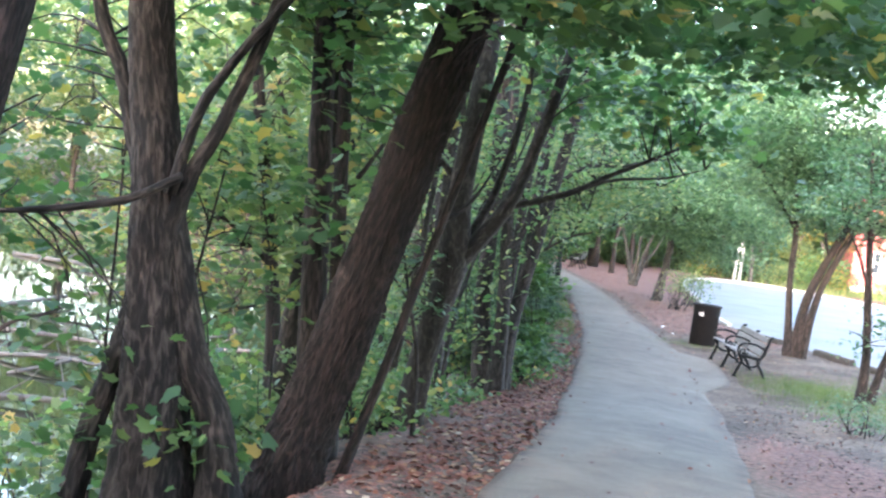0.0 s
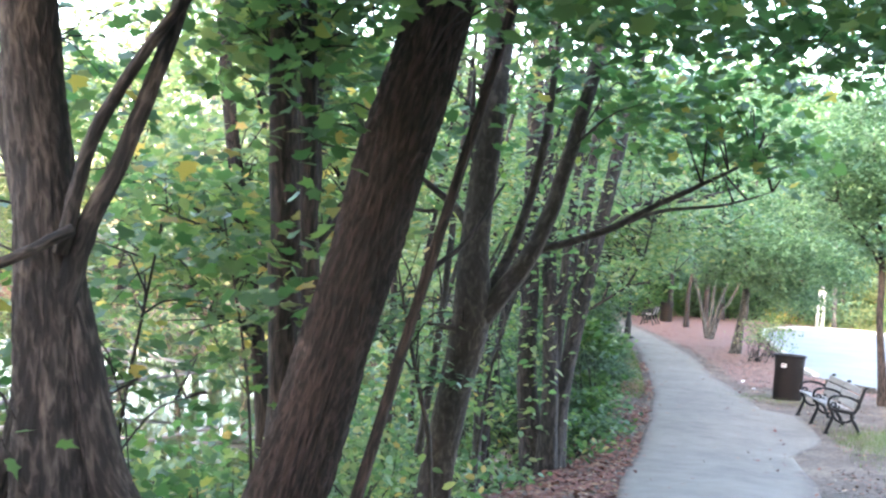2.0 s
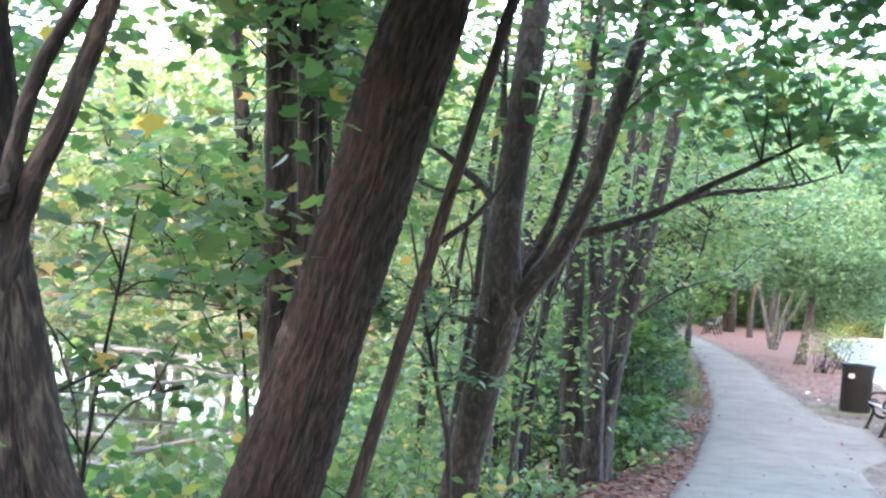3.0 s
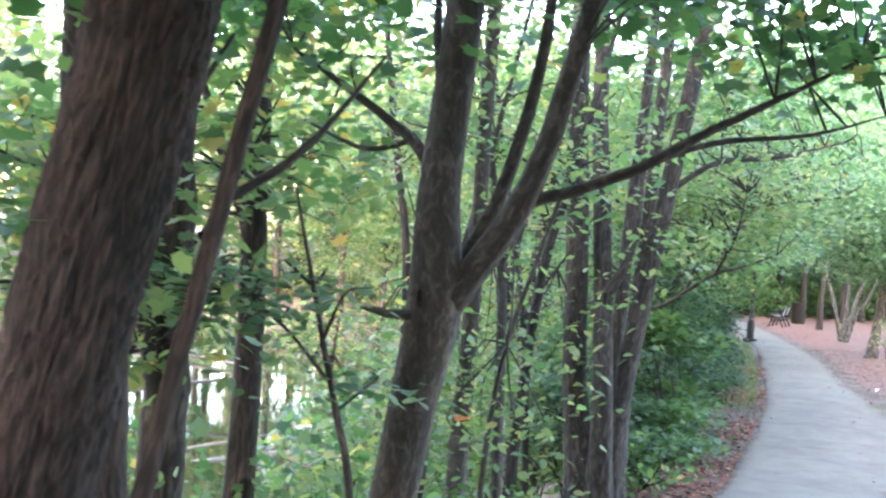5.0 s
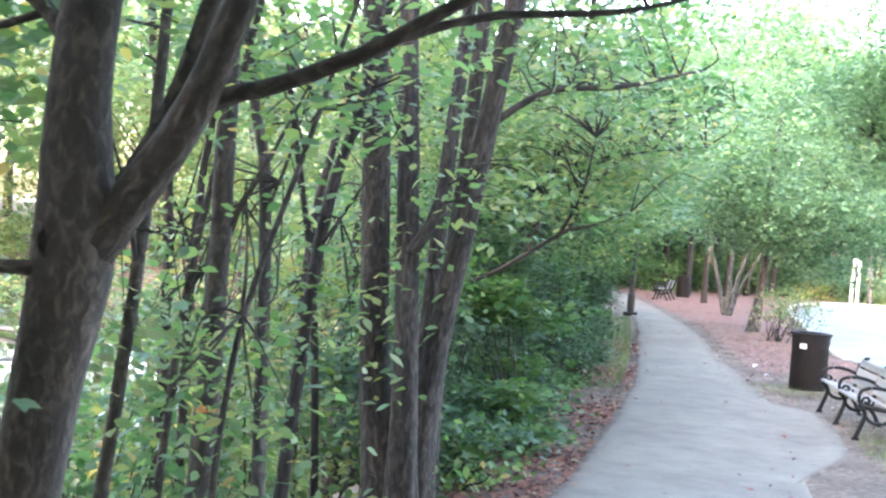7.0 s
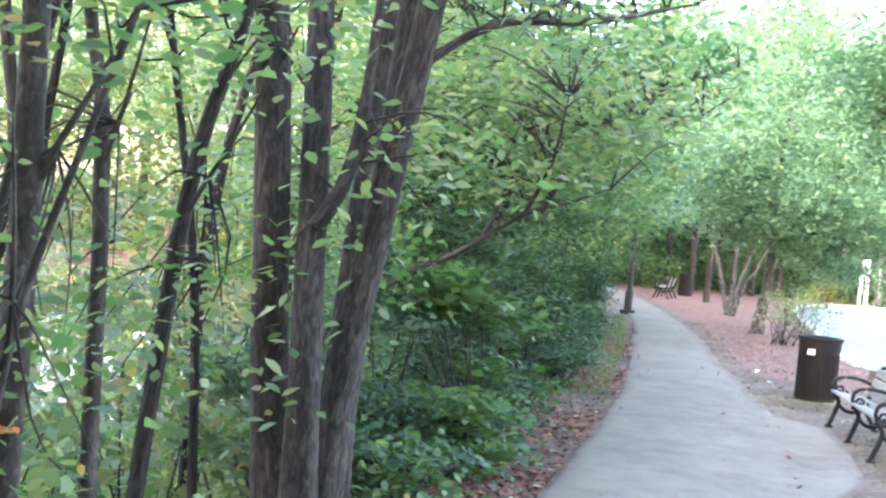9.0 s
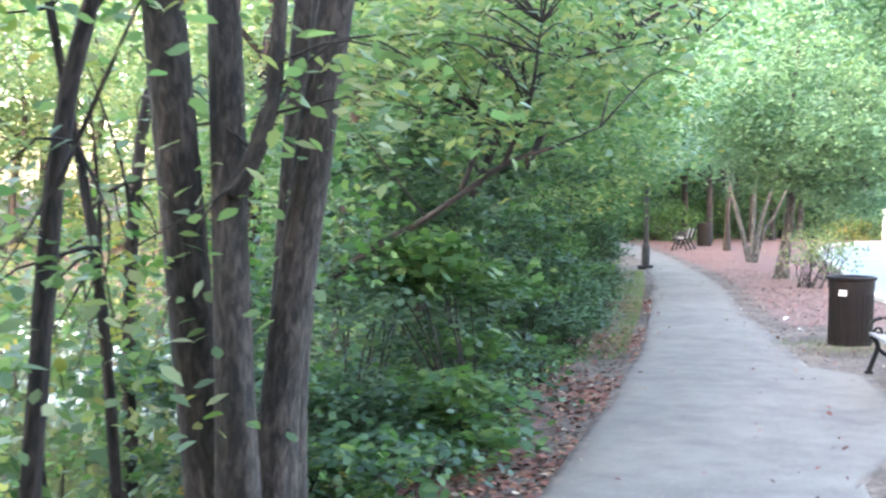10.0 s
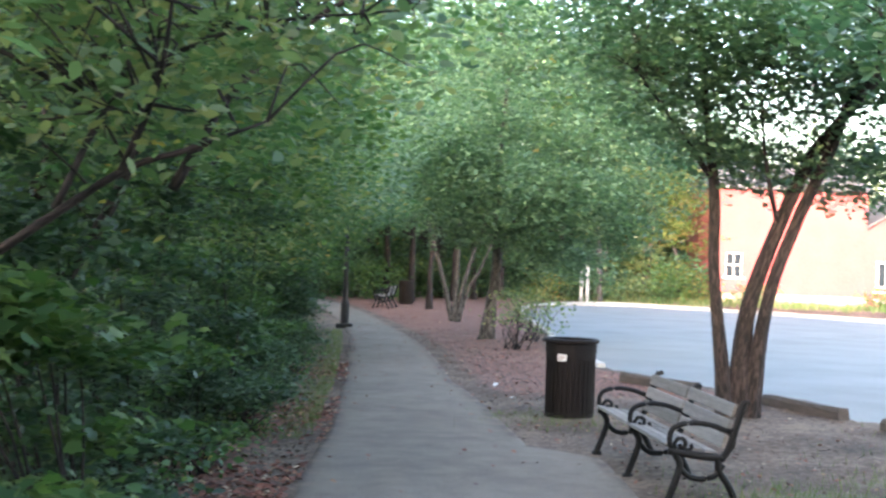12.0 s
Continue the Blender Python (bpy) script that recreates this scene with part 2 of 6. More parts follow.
def path_material():
    """Worn asphalt: large faded blotches, stone grain, damp stains, and earth trodden in from the ragged edges."""
    m, n, l, p = material("worn_path_asphalt")
    tc = n.new("ShaderNodeTexCoord")
    nz = []
    for s, d in ((0.55, 5), (3.2, 6), (48, 4), (170, 2)):
        k = n.new("ShaderNodeTexNoise")
        k.inputs["Scale"].default_value, k.inputs["Detail"].default_value = s, d
        l.new(tc.outputs["Object"], k.inputs[0])
        nz.append(k)

    def math_node(op, a, b, c=None, clamp=False):
        q = n.new("ShaderNodeMath")
        q.operation, q.use_clamp = op, clamp
        for i, v in enumerate((a, b, c)):
            if v is None:
                continue
            if isinstance(v, (int, float)):
                q.inputs[i].default_value = v
            else:
                l.new(v, q.inputs[i])
        return q.outputs[0]
    tone = math_node("MULTIPLY_ADD", nz[2].outputs[0], 0.30, math_node("MULTIPLY_ADD", nz[1].outputs[0], 0.30, math_node("MULTIPLY", nz[0].outputs[0], 0.40)))
    base = ramp_node(n, [(0.38, (0.090, 0.075, 0.059)), (0.5, (0.134, 0.114, 0.091)), (0.62, (0.176, 0.153, 0.124))])
    l.new(tone, base.inputs[0])
    grit = ramp_node(n, [(0.34, (0.62, 0.60, 0.58)), (0.5, (1, 1, 1)), (0.72, (1.35, 1.33, 1.3))])
    l.new(nz[3].outputs[0], grit.inputs[0])
    mul = n.new("ShaderNodeMix")
    mul.data_type, mul.blend_type = "RGBA", "MULTIPLY"
    mul.inputs[0].default_value = 0.8
    l.new(base.outputs[0], mul.inputs[6]), l.new(grit.outputs[0], mul.inputs[7])
    soil = ramp_node(n, [(0.38, (0.050, 0.036, 0.026)), (0.62, (0.130, 0.098, 0.074))])
    l.new(nz[1].outputs[0], soil.inputs[0])
    at = n.new("ShaderNodeAttribute")
    at.attribute_name = "verge"
    drift = math_node("ADD", at.outputs["Fac"], math_node("MULTIPLY_ADD", nz[0].outputs[0], 0.9, math_node("MULTIPLY", nz[1].outputs[0], 0.9)))
    cover = math_node("MULTIPLY_ADD", drift, 3.2, -3.75, True)
    mx = n.new("ShaderNodeMix")
    mx.data_type = "RGBA"
    l.new(cover, mx.inputs[0]), l.new(mul.outputs[2], mx.inputs[6]), l.new(soil.outputs[0], mx.inputs[7])
    l.new(mx.outputs[2], p.inputs["Base Color"])
    p.inputs["Roughness"].default_value = 0.9
    bp = n.new("ShaderNodeBump")
    bp.inputs["Strength"].default_value, bp.inputs["Distance"].default_value = 0.45, 0.005
    l.new(nz[3].outputs[0], bp.inputs["Height"]), l.new(bp.outputs[0], p.inputs["Normal"])
    return m


GLASS, WATER, EARTH, ASPHALT = glass_material(), water_material(), ground_material(), path_material()


# ---- building helpers ----
def mesh_object(name, verts, faces, mat, parent=None, smooth=False):
    me = bpy.data.meshes.new(name)
    me.from_pydata([tuple(v) for v in verts], [], [tuple(f) for f in faces])
    me.update()
    if smooth:
        me.polygons.foreach_set("use_smooth", [True] * len(me.polygons))
    me.materials.append(mat)
    ob = new(name, me)
    ob.parent = parent
    return ob


def part(name, bm, mat, parent, label="", smooth=False):
    me = bpy.data.meshes.new(name)
    bm.to_mesh(me)
    bm.free()
    if smooth:
        me.polygons.foreach_set("use_smooth", [True] * len(me.polygons))
    me.materials.append(mat)
    ob = new(name, me)
    ob.parent = parent
    return tagged(ob, label)


def thing(name, at, label, category, group="", kind="", turn=0.0):
    ob = new(name)
    ob.empty_display_size = 0.2
    ob.matrix_basis = pose(*at, 0, 0, turn)
    return tagged(ob, label, category, group, kind)


def box(bm, centre, size, m=None, bevel=0.0):
    r = bmesh.ops.create_cube(bm, size=1.0, matrix=(m or Matrix()) @ Matrix.Translation(centre) @ Matrix.Diagonal((*size, 1)))
    if bevel:
        edges = list({e for v in r["verts"] for e in v.link_edges})
        bmesh.ops.bevel(bm, geom=edges, offset=bevel, segments=2, affect="EDGES", profile=0.5)
    return bm


def spline(points, n):
    """n points evenly along a smooth curve through the given ones."""
    p = np.array(points, float)
    if len(p) == 2:
        return p[0] + (p[1] - p[0]) * np.linspace(0, 1, n)[:, None]
    ext = np.vstack([2 * p[0] - p[1], p, 2 * p[-1] - p[-2]])
    out = []
    for u in np.linspace(0, len(p) - 1 - 1e-6, n):
        i, f = int(u), u - int(u)
        a, b, c, d = ext[i:i + 4]
        out.append(0.5 * (2 * b + (c - a) * f + (2 * a - 5 * b + 4 * c - d) * f * f + (3 * b - a - 3 * c + d) * f ** 3))
    return np.array(out)


def tube_data(points, radii, sides=10, n=None, wobble=0.0, seed=0, flare=0.0, furrow=0.0, plates=22):
    """Vertices and faces of a tapered tube along a curve, closed at both ends; furrow cuts winding bark ridges of that relative depth."""
    rng = np.random.default_rng(seed)
    n = n or max(4, len(points) * 4)
    c = spline(points, n)
    r = np.interp(np.linspace(0, 1, n), np.linspace(0, 1, len(radii)), radii)
    if wobble and not furrow:
        c = c + rng.normal(0, 1, c.shape) * (r * wobble)[:, None]
    d = np.gradient(c, axis=0)
    d /= np.linalg.norm(d, axis=1)[:, None]
    up = np.array([0.0, 1.0, 0.15]) if abs(d[0][1]) < 0.9 else np.array([1.0, 0.0, 0.1])
    ang = np.linspace(0, 2 * math.pi, sides, endpoint=False)
    lump = 1 + wobble * 0.8 * rng.normal(0, 1, sides)
    run = np.concatenate([[0], np.cumsum(np.linalg.norm(np.diff(c, axis=0), axis=1))])
    if furrow:
        lump = 1 + wobble * sum(np.cos(q * ang + rng.uniform(0, 6.3)) / q for q in (2, 3, 5))
        ph = rng.uniform(0, 6.3, 12)
        aa, ss = np.meshgrid(ang, run)
        wind = 1.3 * np.sin(2 * aa + 4.3 * ss + ph[0]) + 1.1 * np.sin(3 * aa - 7.1 * ss + ph[1]) + 0.8 * np.sin(7 * aa + 15 * ss + ph[2]) + 0.6 * np.sin(5 * aa - 27 * ss + ph[3])
        ridge = np.abs(np.sin(0.5 * plates * aa + wind)) ** 0.6
        broken = np.sin(21 * ss + 4 * np.sin(3 * aa + ph[4]) + 2.5 * np.sin(11 * aa + ph[5]))
        ridge = ridge - 0.45 * (broken > 0.86) + 0.22 * np.sin(33 * aa + 60 * ss + ph[6])
        lumps = 0.5 * np.sin(3 * ss + 2 * aa + ph[7]) + 0.4 * np.sin(6.1 * ss - 3 * aa + ph[8])
        cut = 1 + furrow * (ridge - 0.6) + furrow * 0.5 * lumps
    verts = []
    for i in range(n):
        a = np.cross(up, d[i])
        a /= np.linalg.norm(a)
        b = np.cross(d[i], a)
        k = 1.0
        if flare:
            k = 1 + flare * math.exp(-i / n * 9)
        star = 1 + (0.18 * np.cos(5 * ang + seed) * math.exp(-i / n * 9) if flare else 0)
        rr = r[i] * k * lump * star * (cut[i] if furrow else 1 + wobble * 0.5 * rng.normal(0, 1, sides))
        verts.append(c[i] + np.outer(np.cos(ang) * rr, a) + np.outer(np.sin(ang) * rr, b))
    verts = np.vstack(verts)
    grain = np.stack([np.outer(r, np.cos(ang)).ravel(), np.outer(r, np.sin(ang)).ravel(), np.repeat(run + seed * 1.7, sides)], 1)
    faces = [(i * sides + j, i * sides + (j + 1) % sides, (i + 1) * sides + (j + 1) % sides, (i + 1) * sides + j) for i in range(n - 1) for j in range(sides)]
    faces += [tuple(range(sides))[::-1], tuple(range((n - 1) * sides, n * sides))]
    return verts, faces, grain


def set_grain(ob, grain):
    """Straightened coordinates along the stem, for the bark."""
    ob.data.attributes.new("grain", "FLOAT_VECTOR", "POINT").data.foreach_set("vector", np.asarray(grain, np.float32).ravel())
    return ob


def tube(name, points, radii, mat, parent=None, sides=10, n=None, wobble=0.0, seed=0, flare=0.0, label="", furrow=0.0, plates=22):
    v, f, g = tube_data(points, radii, sides, n, wobble, seed, flare, furrow, plates)
    return tagged(set_grain(mesh_object(name, v, f, mat, parent, True), g), label)


def joined_tubes(name, tubes, mat, parent=None):
    """Many fine twigs in one mesh."""
    vs, fs, gs, k = [], [], [], 0
    for v, f, g in tubes:
        vs.append(v)
        gs.append(g)
        fs += [tuple(i + k for i in q) for q in f]
        k += len(v)
    return set_grain(mesh_object(name, np.vstack(vs), fs, mat, parent, True), np.vstack(gs))


LOBED = np.array([(0, 0), (0.16, -0.02), (0.42, 0.10), (0.34, 0.28), (0.52, 0.52), (0.28, 0.56), (0.17, 0.66), (0.0, 1.0), (-0.17, 0.66), (-0.28, 0.56), (-0.52, 0.52), (-0.34, 0.28), (-0.42, 0.10), (-0.16, -0.02)])
OVAL = np.array([(0, 0), (0.26, 0.3), (0.24, 0.62), (0, 1.0), (-0.24, 0.62), (-0.26, 0.3)])
KITE = np.array([(0, 0), (0.32, 0.45), (0, 1.0), (-0.32, 0.45)])
BLADE = np.array([(-0.03, 0), (0.03, 0), (0.0, 1.0)])


def leaves(name, centres, size, mat, parent, shape=KITE, tilt=0.6, seed=0, curl=0.12, upright=False, kind=""):
    """One mesh of many leaves, each of them a bent outline turned its own way."""
    rng = np.random.default_rng(seed)
    c = np.asarray(centres, float)
    n, k = len(c), len(shape)
    yaw = rng.uniform(0, 2 * math.pi, n)
    nrm = np.stack([rng.normal(0, tilt, n), rng.normal(0, tilt, n), np.ones(n)], 1)
    if upright:
        axis = nrm / np.linalg.norm(nrm, axis=1)[:, None]
        a = np.stack([np.cos(yaw), np.sin(yaw), np.zeros(n)], 1)
        b = axis
        nn = np.cross(a, b)
    else:
        nn = nrm / np.linalg.norm(nrm, axis=1)[:, None]
        h = np.stack([np.cos(yaw), np.sin(yaw), np.zeros(n)], 1)
        b = h - nn * (h * nn).sum(1)[:, None]
        b /= np.linalg.norm(b, axis=1)[:, None]
        a = np.cross(b, nn)
    s = size * rng.uniform(0.6, 1.25, n)
    px, py = shape[:, 0], shape[:, 1]
    pz = -curl * (py ** 2) + curl * np.abs(px)
    v = c[:, None] + s[:, None, None] * (px[None, :, None] * a[:, None] + (py - 0.3)[None, :, None] * b[:, None] + pz[None, :, None] * nn[:, None])
    me = bpy.data.meshes.new(name)
    me.vertices.add(n * k)
    me.vertices.foreach_set("co", v.astype(np.float32).ravel())
    me.loops.add(n * k)
    me.loops.foreach_set("vertex_index", np.arange(n * k, dtype=np.int32))
    me.polygons.add(n)
    me.polygons.foreach_set("loop_start", np.arange(0, n * k, k, dtype=np.int32))
    me.update(calc_edges=True)
    me.materials.append(mat)
    ob = new(name, me)
    ob.parent = parent
    return tagged(ob, kind=kind)


def sprays(blobs, per=16, spread=0.28, flat=0.35, seed=0, shell=0.0):
    """Leaf places in sprays scattered through ellipsoids (x, y, z, rx, ry, rz, sprays)."""
    rng = np.random.default_rng(seed)
    out, mid = [], []
    for x, y, z, rx, ry, rz, n in blobs:
        d = rng.normal(0, 1, (n, 3))
        d /= np.linalg.norm(d, axis=1)[:, None]
        r = rng.uniform(shell, 1, n) ** (1 / 2.2)
        m = np.array([x, y, z]) + d * r[:, None] * np.array([rx, ry, rz])
        mid.append(m)
        o = rng.normal(0, 1, (n, per, 3)) * np.array([spread, spread, spread * flat])
        out.append((m[:, None] + o).reshape(-1, 3))
    return np.vstack(out), np.vstack(mid)


# ---- the lie of the land ----
def smooth(a, b, x):
    u = np.clip((x - a) / (b - a), 0, 1)
    return u * u * (3 - 2 * u)


def along(y):
    """Height of the path: it falls gently towards the bench and then runs level."""
    a = 0.931 - 0.048 * np.asarray(y, float)
    return 0.5 * (a + np.sqrt(a * a + 0.004)) - 0.0


def left_edge(y):
    return np.interp(y, [-60, -5, 0, 8.4, 14, 22, 28, 34, 42, 48, 56, 62, 72, 90], [-3.0, 0.1, 0.45, 1.0, 1.45, 1.75, 1.85, 1.7, 1.35, 0.95, -0.1, -1.0, -3.2, -9])


def right_edge(y):
    return np.interp(y, [-60, -5, 0, 8.4, 11.3, 17.6, 27, 30, 34, 40, 44, 52, 56, 62, 72, 90], [-1.0, 2.3, 2.6, 3.05, 3.3, 3.75, 3.85, 3.65, 3.3, 3.0, 2.65, 1.75, 1.2, 0.3, -1.9, -7])


WATER_Z = -0.75


def ground_z(x, y):
    x, y = np.asarray(x, float), np.asarray(y, float)
    z = along(y) - 0.012
    d = left_edge(y) - x
    edge = 1.1 + 0.25 * np.sin(y * 0.7) + 0.15 * np.sin(y * 1.9)
    bank = np.clip(d - edge, 0, None)
    z = z - 0.05 * np.clip(d, 0, 1.2) - np.minimum(bank * 0.6, 2.2)
    pond = smooth(46, 36, y + 0.35 * (x + 12) + 1.5 * np.sin(x * 0.4)) * smooth(-34, -28, x)
    level = along(y) + 0.3 + 0.05 * np.clip(y - 40, 0, 30)
    far = smooth(1.5, 5.0, bank)
    z = np.where(bank > 0, z * (1 - far * (1 - pond)) + (level * far * (1 - pond)), z)
    r = x - right_edge(y)
    z = z + 0.04 * smooth(0.2, 2.0, r) * smooth(45, 25, y) + 0.02 * np.sin(x * 1.7 + y) * smooth(0.3, 1.2, np.abs(r) + 0.0 * y) * (np.abs(x) < 60)
    return z


def gz(x, y):
    return float(ground_z(x, y))


LOT_EDGE = [(13.5, 14.0), (10.2, 22.0), (8.7, 28.5), (7.75, 31.8), (7.3, 33.6), (6.1, 37.1), (5.95, 42.0), (6.25, 48.0), (6.5, 58.0), (7.2, 66.0), (8.6, 71.5), (11.0, 75.2), (13.8, 75.6), (19.0, 70.0), (22.5, 64.5), (34.0, 52.0), (60.0, 36.0)]


def lot_side(y):
    return np.interp(y, [14, 22, 28.5, 31.8, 33.6, 37.1, 42, 48, 58, 66, 71.5], [13.5, 10.2, 8.7, 7.75, 7.3, 6.1, 5.95, 6.25, 6.5, 7.2, 8.6])


def build_ground():
    def steps(*spans):
        return np.unique(np.concatenate([np.arange(a, b, s) for a, b, s in spans]).round(3))
    xs = steps((-900, -60, 140), (-60, -12, 3), (-12, -5, 0.6), (-5, 9, 0.22), (9, 30, 1.5), (30, 90, 10), (90, 901, 135))
    ys = steps((-900, -40, 140), (-40, -4, 4), (-4, 40, 0.25), (40, 80, 0.6), (80, 130, 5), (130, 901, 128))
    gx, gy = np.meshgrid(xs, ys)
    z = ground_z(gx, gy)
    lot = (gx > lot_side(gy) + 0.15) & (gy > 14) & (gy < 77)
    z = np.where(lot, np.minimum(z, along(gy) - 0.20), z)
    rng = np.random.default_rng(3)
    near = (np.abs(gx) < 12) & (gy > -5) & (gy < 80)
    onpath = (gx > left_edge(gy) + 0.2) & (gx < right_edge(gy) - 0.2)
    beside = (gx > left_edge(gy) - 0.2) & (gx < right_edge(gy) + 0.2)
    z = z + np.where(near & ~beside & ~lot, rng.normal(0, 0.008, z.shape), 0)
    z = np.where(onpath, z - 0.03, z)
    nx, ny = len(xs), len(ys)
    idx = np.arange(nx * ny).reshape(ny, nx)
    faces = np.stack([idx[:-1, :-1], idx[:-1, 1:], idx[1:, 1:], idx[1:, :-1]], -1).reshape(-1, 4)
    ob = mesh_object("ground", np.stack([gx, gy, z], -1).reshape(-1, 3), faces.tolist(), EARTH, None, True)
    r = gx - right_edge(gy)
    # mulch beds round the trees beyond the bin, and beside the path
    bed = smooth(29, 33, gy) * smooth(0.0, 0.6, r) * smooth(0.2, -0.5, gx - lot_side(gy)) * (0.60 + 0.2 * smooth(44, 52, gy))
    bed = np.maximum(bed, 0.9 * np.exp(-((gx - 4.3) / 1.15) ** 2 - ((gy - 13.0) / 3.6) ** 2))
    bed = np.maximum(bed, 0.55 * smooth(0.9, 0.3, np.abs(left_edge(gy) - gx - 1.0)) * (gy < 40))
    bed = np.maximum(bed, 0.6 * smooth(74, 78, gy) * smooth(95, 84, gy) * (gx > 5))
    turf = 0.62 * np.exp(-((gx - 6.3) / 1.4) ** 2 - ((gy - 22.5) / 3.2) ** 2) + 0.46 * smooth(4.5, 7, gx) * smooth(30, 16, gy) + 0.35 * np.exp(-((left_edge(gy) - gx - 0.5) / 0.4) ** 2) * smooth(26, 34, gy) + 0.3 * (gx < -6) + 0.45 * smooth(78, 84, gy)
    for key, val in (("mulch", bed), ("grass", np.clip(turf, 0, 0.7))):
        at = ob.data.attributes.new(key, "FLOAT", "POINT")
        at.data.foreach_set("value", val.astype(np.float32).ravel())
    tagged(ob, "trodden earth verge with bark mulch, fallen leaves and thin grass", "ground", kind="structure")


def build_path():
    ys = np.concatenate([np.arange(-40, 74, 0.25), np.arange(74, 90, 1)])
    rng = np.random.default_rng(5)
    rag = np.convolve(rng.normal(0, 0.035, len(ys) + 8), np.ones(5) / 5, "same")[4:-4]
    rag2 = np.convolve(rng.normal(0, 0.035, len(ys) + 8), np.ones(5) / 5, "same")[4:-4]
    rag2 = np.where((ys > 18.8) & (ys < 27.6), 0.0, rag2)
    v, f = [], []
    cols = np.array([0, 0.03, 0.07, 0.13, 0.22, 0.36, 0.5, 0.64, 0.78, 0.87, 0.93, 0.97, 1])
    verge = []
    for i, y in enumerate(ys):
        a, b = left_edge(y) + rag[i], right_edge(y) + rag2[i]
        top = float(along(y)) + 0.004
        v.append((a - 0.03, y, top - 0.07))
        for c in cols:
            v.append((a + (b - a) * c, y, top + 0.025 * (1 - (2 * c - 1) ** 2)))
        v.append((b + 0.03, y, top - 0.07))
        pad = 18.8 < y < 27.4
        dust = np.where(cols < 0.5, np.exp(-cols * (b - a) / 0.16), (0.0 if pad else 1.0) * np.exp(-(1 - cols) * (b - a) / (0.28 if y < 19 else 0.2)))
        verge += [1.0, *(0.75 * dust), 1.0]
    w = len(cols) + 2
    for i in range(len(ys) - 1):
        for j in range(w - 1):
            f.append((i * w + j, i * w + j + 1, (i + 1) * w + j + 1, (i + 1) * w + j))
    ob = mesh_object("path", v, f, ASPHALT, None, True)
    ob.data.attributes.new("verge", "FLOAT", "POINT").data.foreach_set("value", np.array(verge, np.float32))
    tagged(ob, "narrow grey asphalt footpath with ragged edges strewn with leaves", "footpath", kind="structure")
    # widened patch in front of the bench
    rim = [(3.5, 19.6), (4.05, 21.2), (4.42, 22.4), (4.5, 24.0), (4.5, 25.9), (4.4, 26.25), (4.0, 26.7), (3.5, 27.0)]
    e = spline(rim, 40)
    v, f = [], []
    for x, y in e:
        t = float(along(y)) + 0.009
        xin = min(x, right_edge(y) - 0.12)
        v += [(xin, y, t), (x - min(0.14, (x - xin) / 2), y, t - 0.001), (x, y, t - 0.002), (x + 0.02, y, t - 0.08)]
    for i in range(len(e) - 1):
        for j in range(3):
            f.append((4 * i + j, 4 * i + j + 1, 4 * i + j + 5, 4 * i + j + 4))
    ob = mesh_object("pavement", v, f, ASPHALT, None, True)
    ob.data.attributes.new("verge", "FLOAT", "POINT").data.foreach_set("value", np.array([0.0, 0.15, 0.7, 0.9] * len(e), np.float32))
    tagged(ob, "grey asphalt patch widening the path before the bench", "pavement", kind="structure")


def build_lot():
    rim = [(60.0, 14.0)] + LOT_EDGE
    v = [(x, y, float(along(y)) - 0.09) for x, y in rim]
    bm = bmesh.new()
    vs = [bm.verts.new(p) for p in v]
    bm.faces.new(vs)
    bmesh.ops.triangulate(bm, faces=bm.faces[:])
    ob = part("road", bm, LOT, None)
    tagged(ob, "pale worn asphalt parking lot with fine cracks", "parking lot", kind="structure")
    # cracks in the asphalt, sealed and dark
    rng = np.random.default_rng(8)
    for k in range(5):
        x, y = rng.uniform(10, 18), rng.uniform(32, 60)
        pts = [(x, y, 0)]
        for _ in range(14):
            pts.append((pts[-1][0] + rng.uniform(0.2, 0.6), pts[-1][1] + rng.normal(0, 0.35), 0))
        vv, ff = [], []
        for i, (px, py, _) in enumerate(pts):
            t = float(along(py)) - 0.085
            vv += [(px, py - 0.02, t), (px, py + 0.02 + 0.02 * rng.random(), t)]
        ff = [(2 * i, 2 * i + 2, 2 * i + 3, 2 * i + 1) for i in range(len(pts) - 1)]
        mesh_object("crack", vv, ff, PAD, ob)
    kerb = thing("kerb", (0, 0, 0), "pale concrete kerb stones round the parking lot", "kerb", kind="structure")
    pts = spline([(*p, 0) for p in LOT_EDGE[5:15]], 400)
    seg = np.concatenate([[0], np.cumsum(np.linalg.norm(np.diff(pts, axis=0), axis=1))])
    s = 0.0
    while s < seg[-1] - 1.9:
        a = np.array([np.interp(s, seg, pts[:, i]) for i in range(2)])
        b = np.array([np.interp(s + 1.78, seg, pts[:, i]) for i in range(2)])
        ang = math.atan2(b[1] - a[1], b[0] - a[0])
        bm = bmesh.new()
        box(bm, (0, 0, 0), (float(np.linalg.norm(b - a)) - 0.012, 0.16, 0.30), None, 0.018)
        st = part("kerb_stone", bm, CONCRETE, kerb)
        st.matrix_basis = pose((a[0] + b[0]) / 2, (a[1] + b[1]) / 2, float(along((a[1] + b[1]) / 2)) - 0.07 + rng.normal(0, 0.006), rng.normal(0, 0.8), rng.normal(0, 0.5), math.degrees(ang))
        s += 1.8


build_ground()
build_path()
build_lot()
water = mesh_object("water", [(-60, -60, WATER_Z), (0.5, -60, WATER_Z), (0.5, 60, WATER_Z), (-60, 60, WATER_Z)], [(0, 1, 2, 3)], WATER)
tagged(water, "still pond water mirroring the bright sky", "pond", kind="structure")


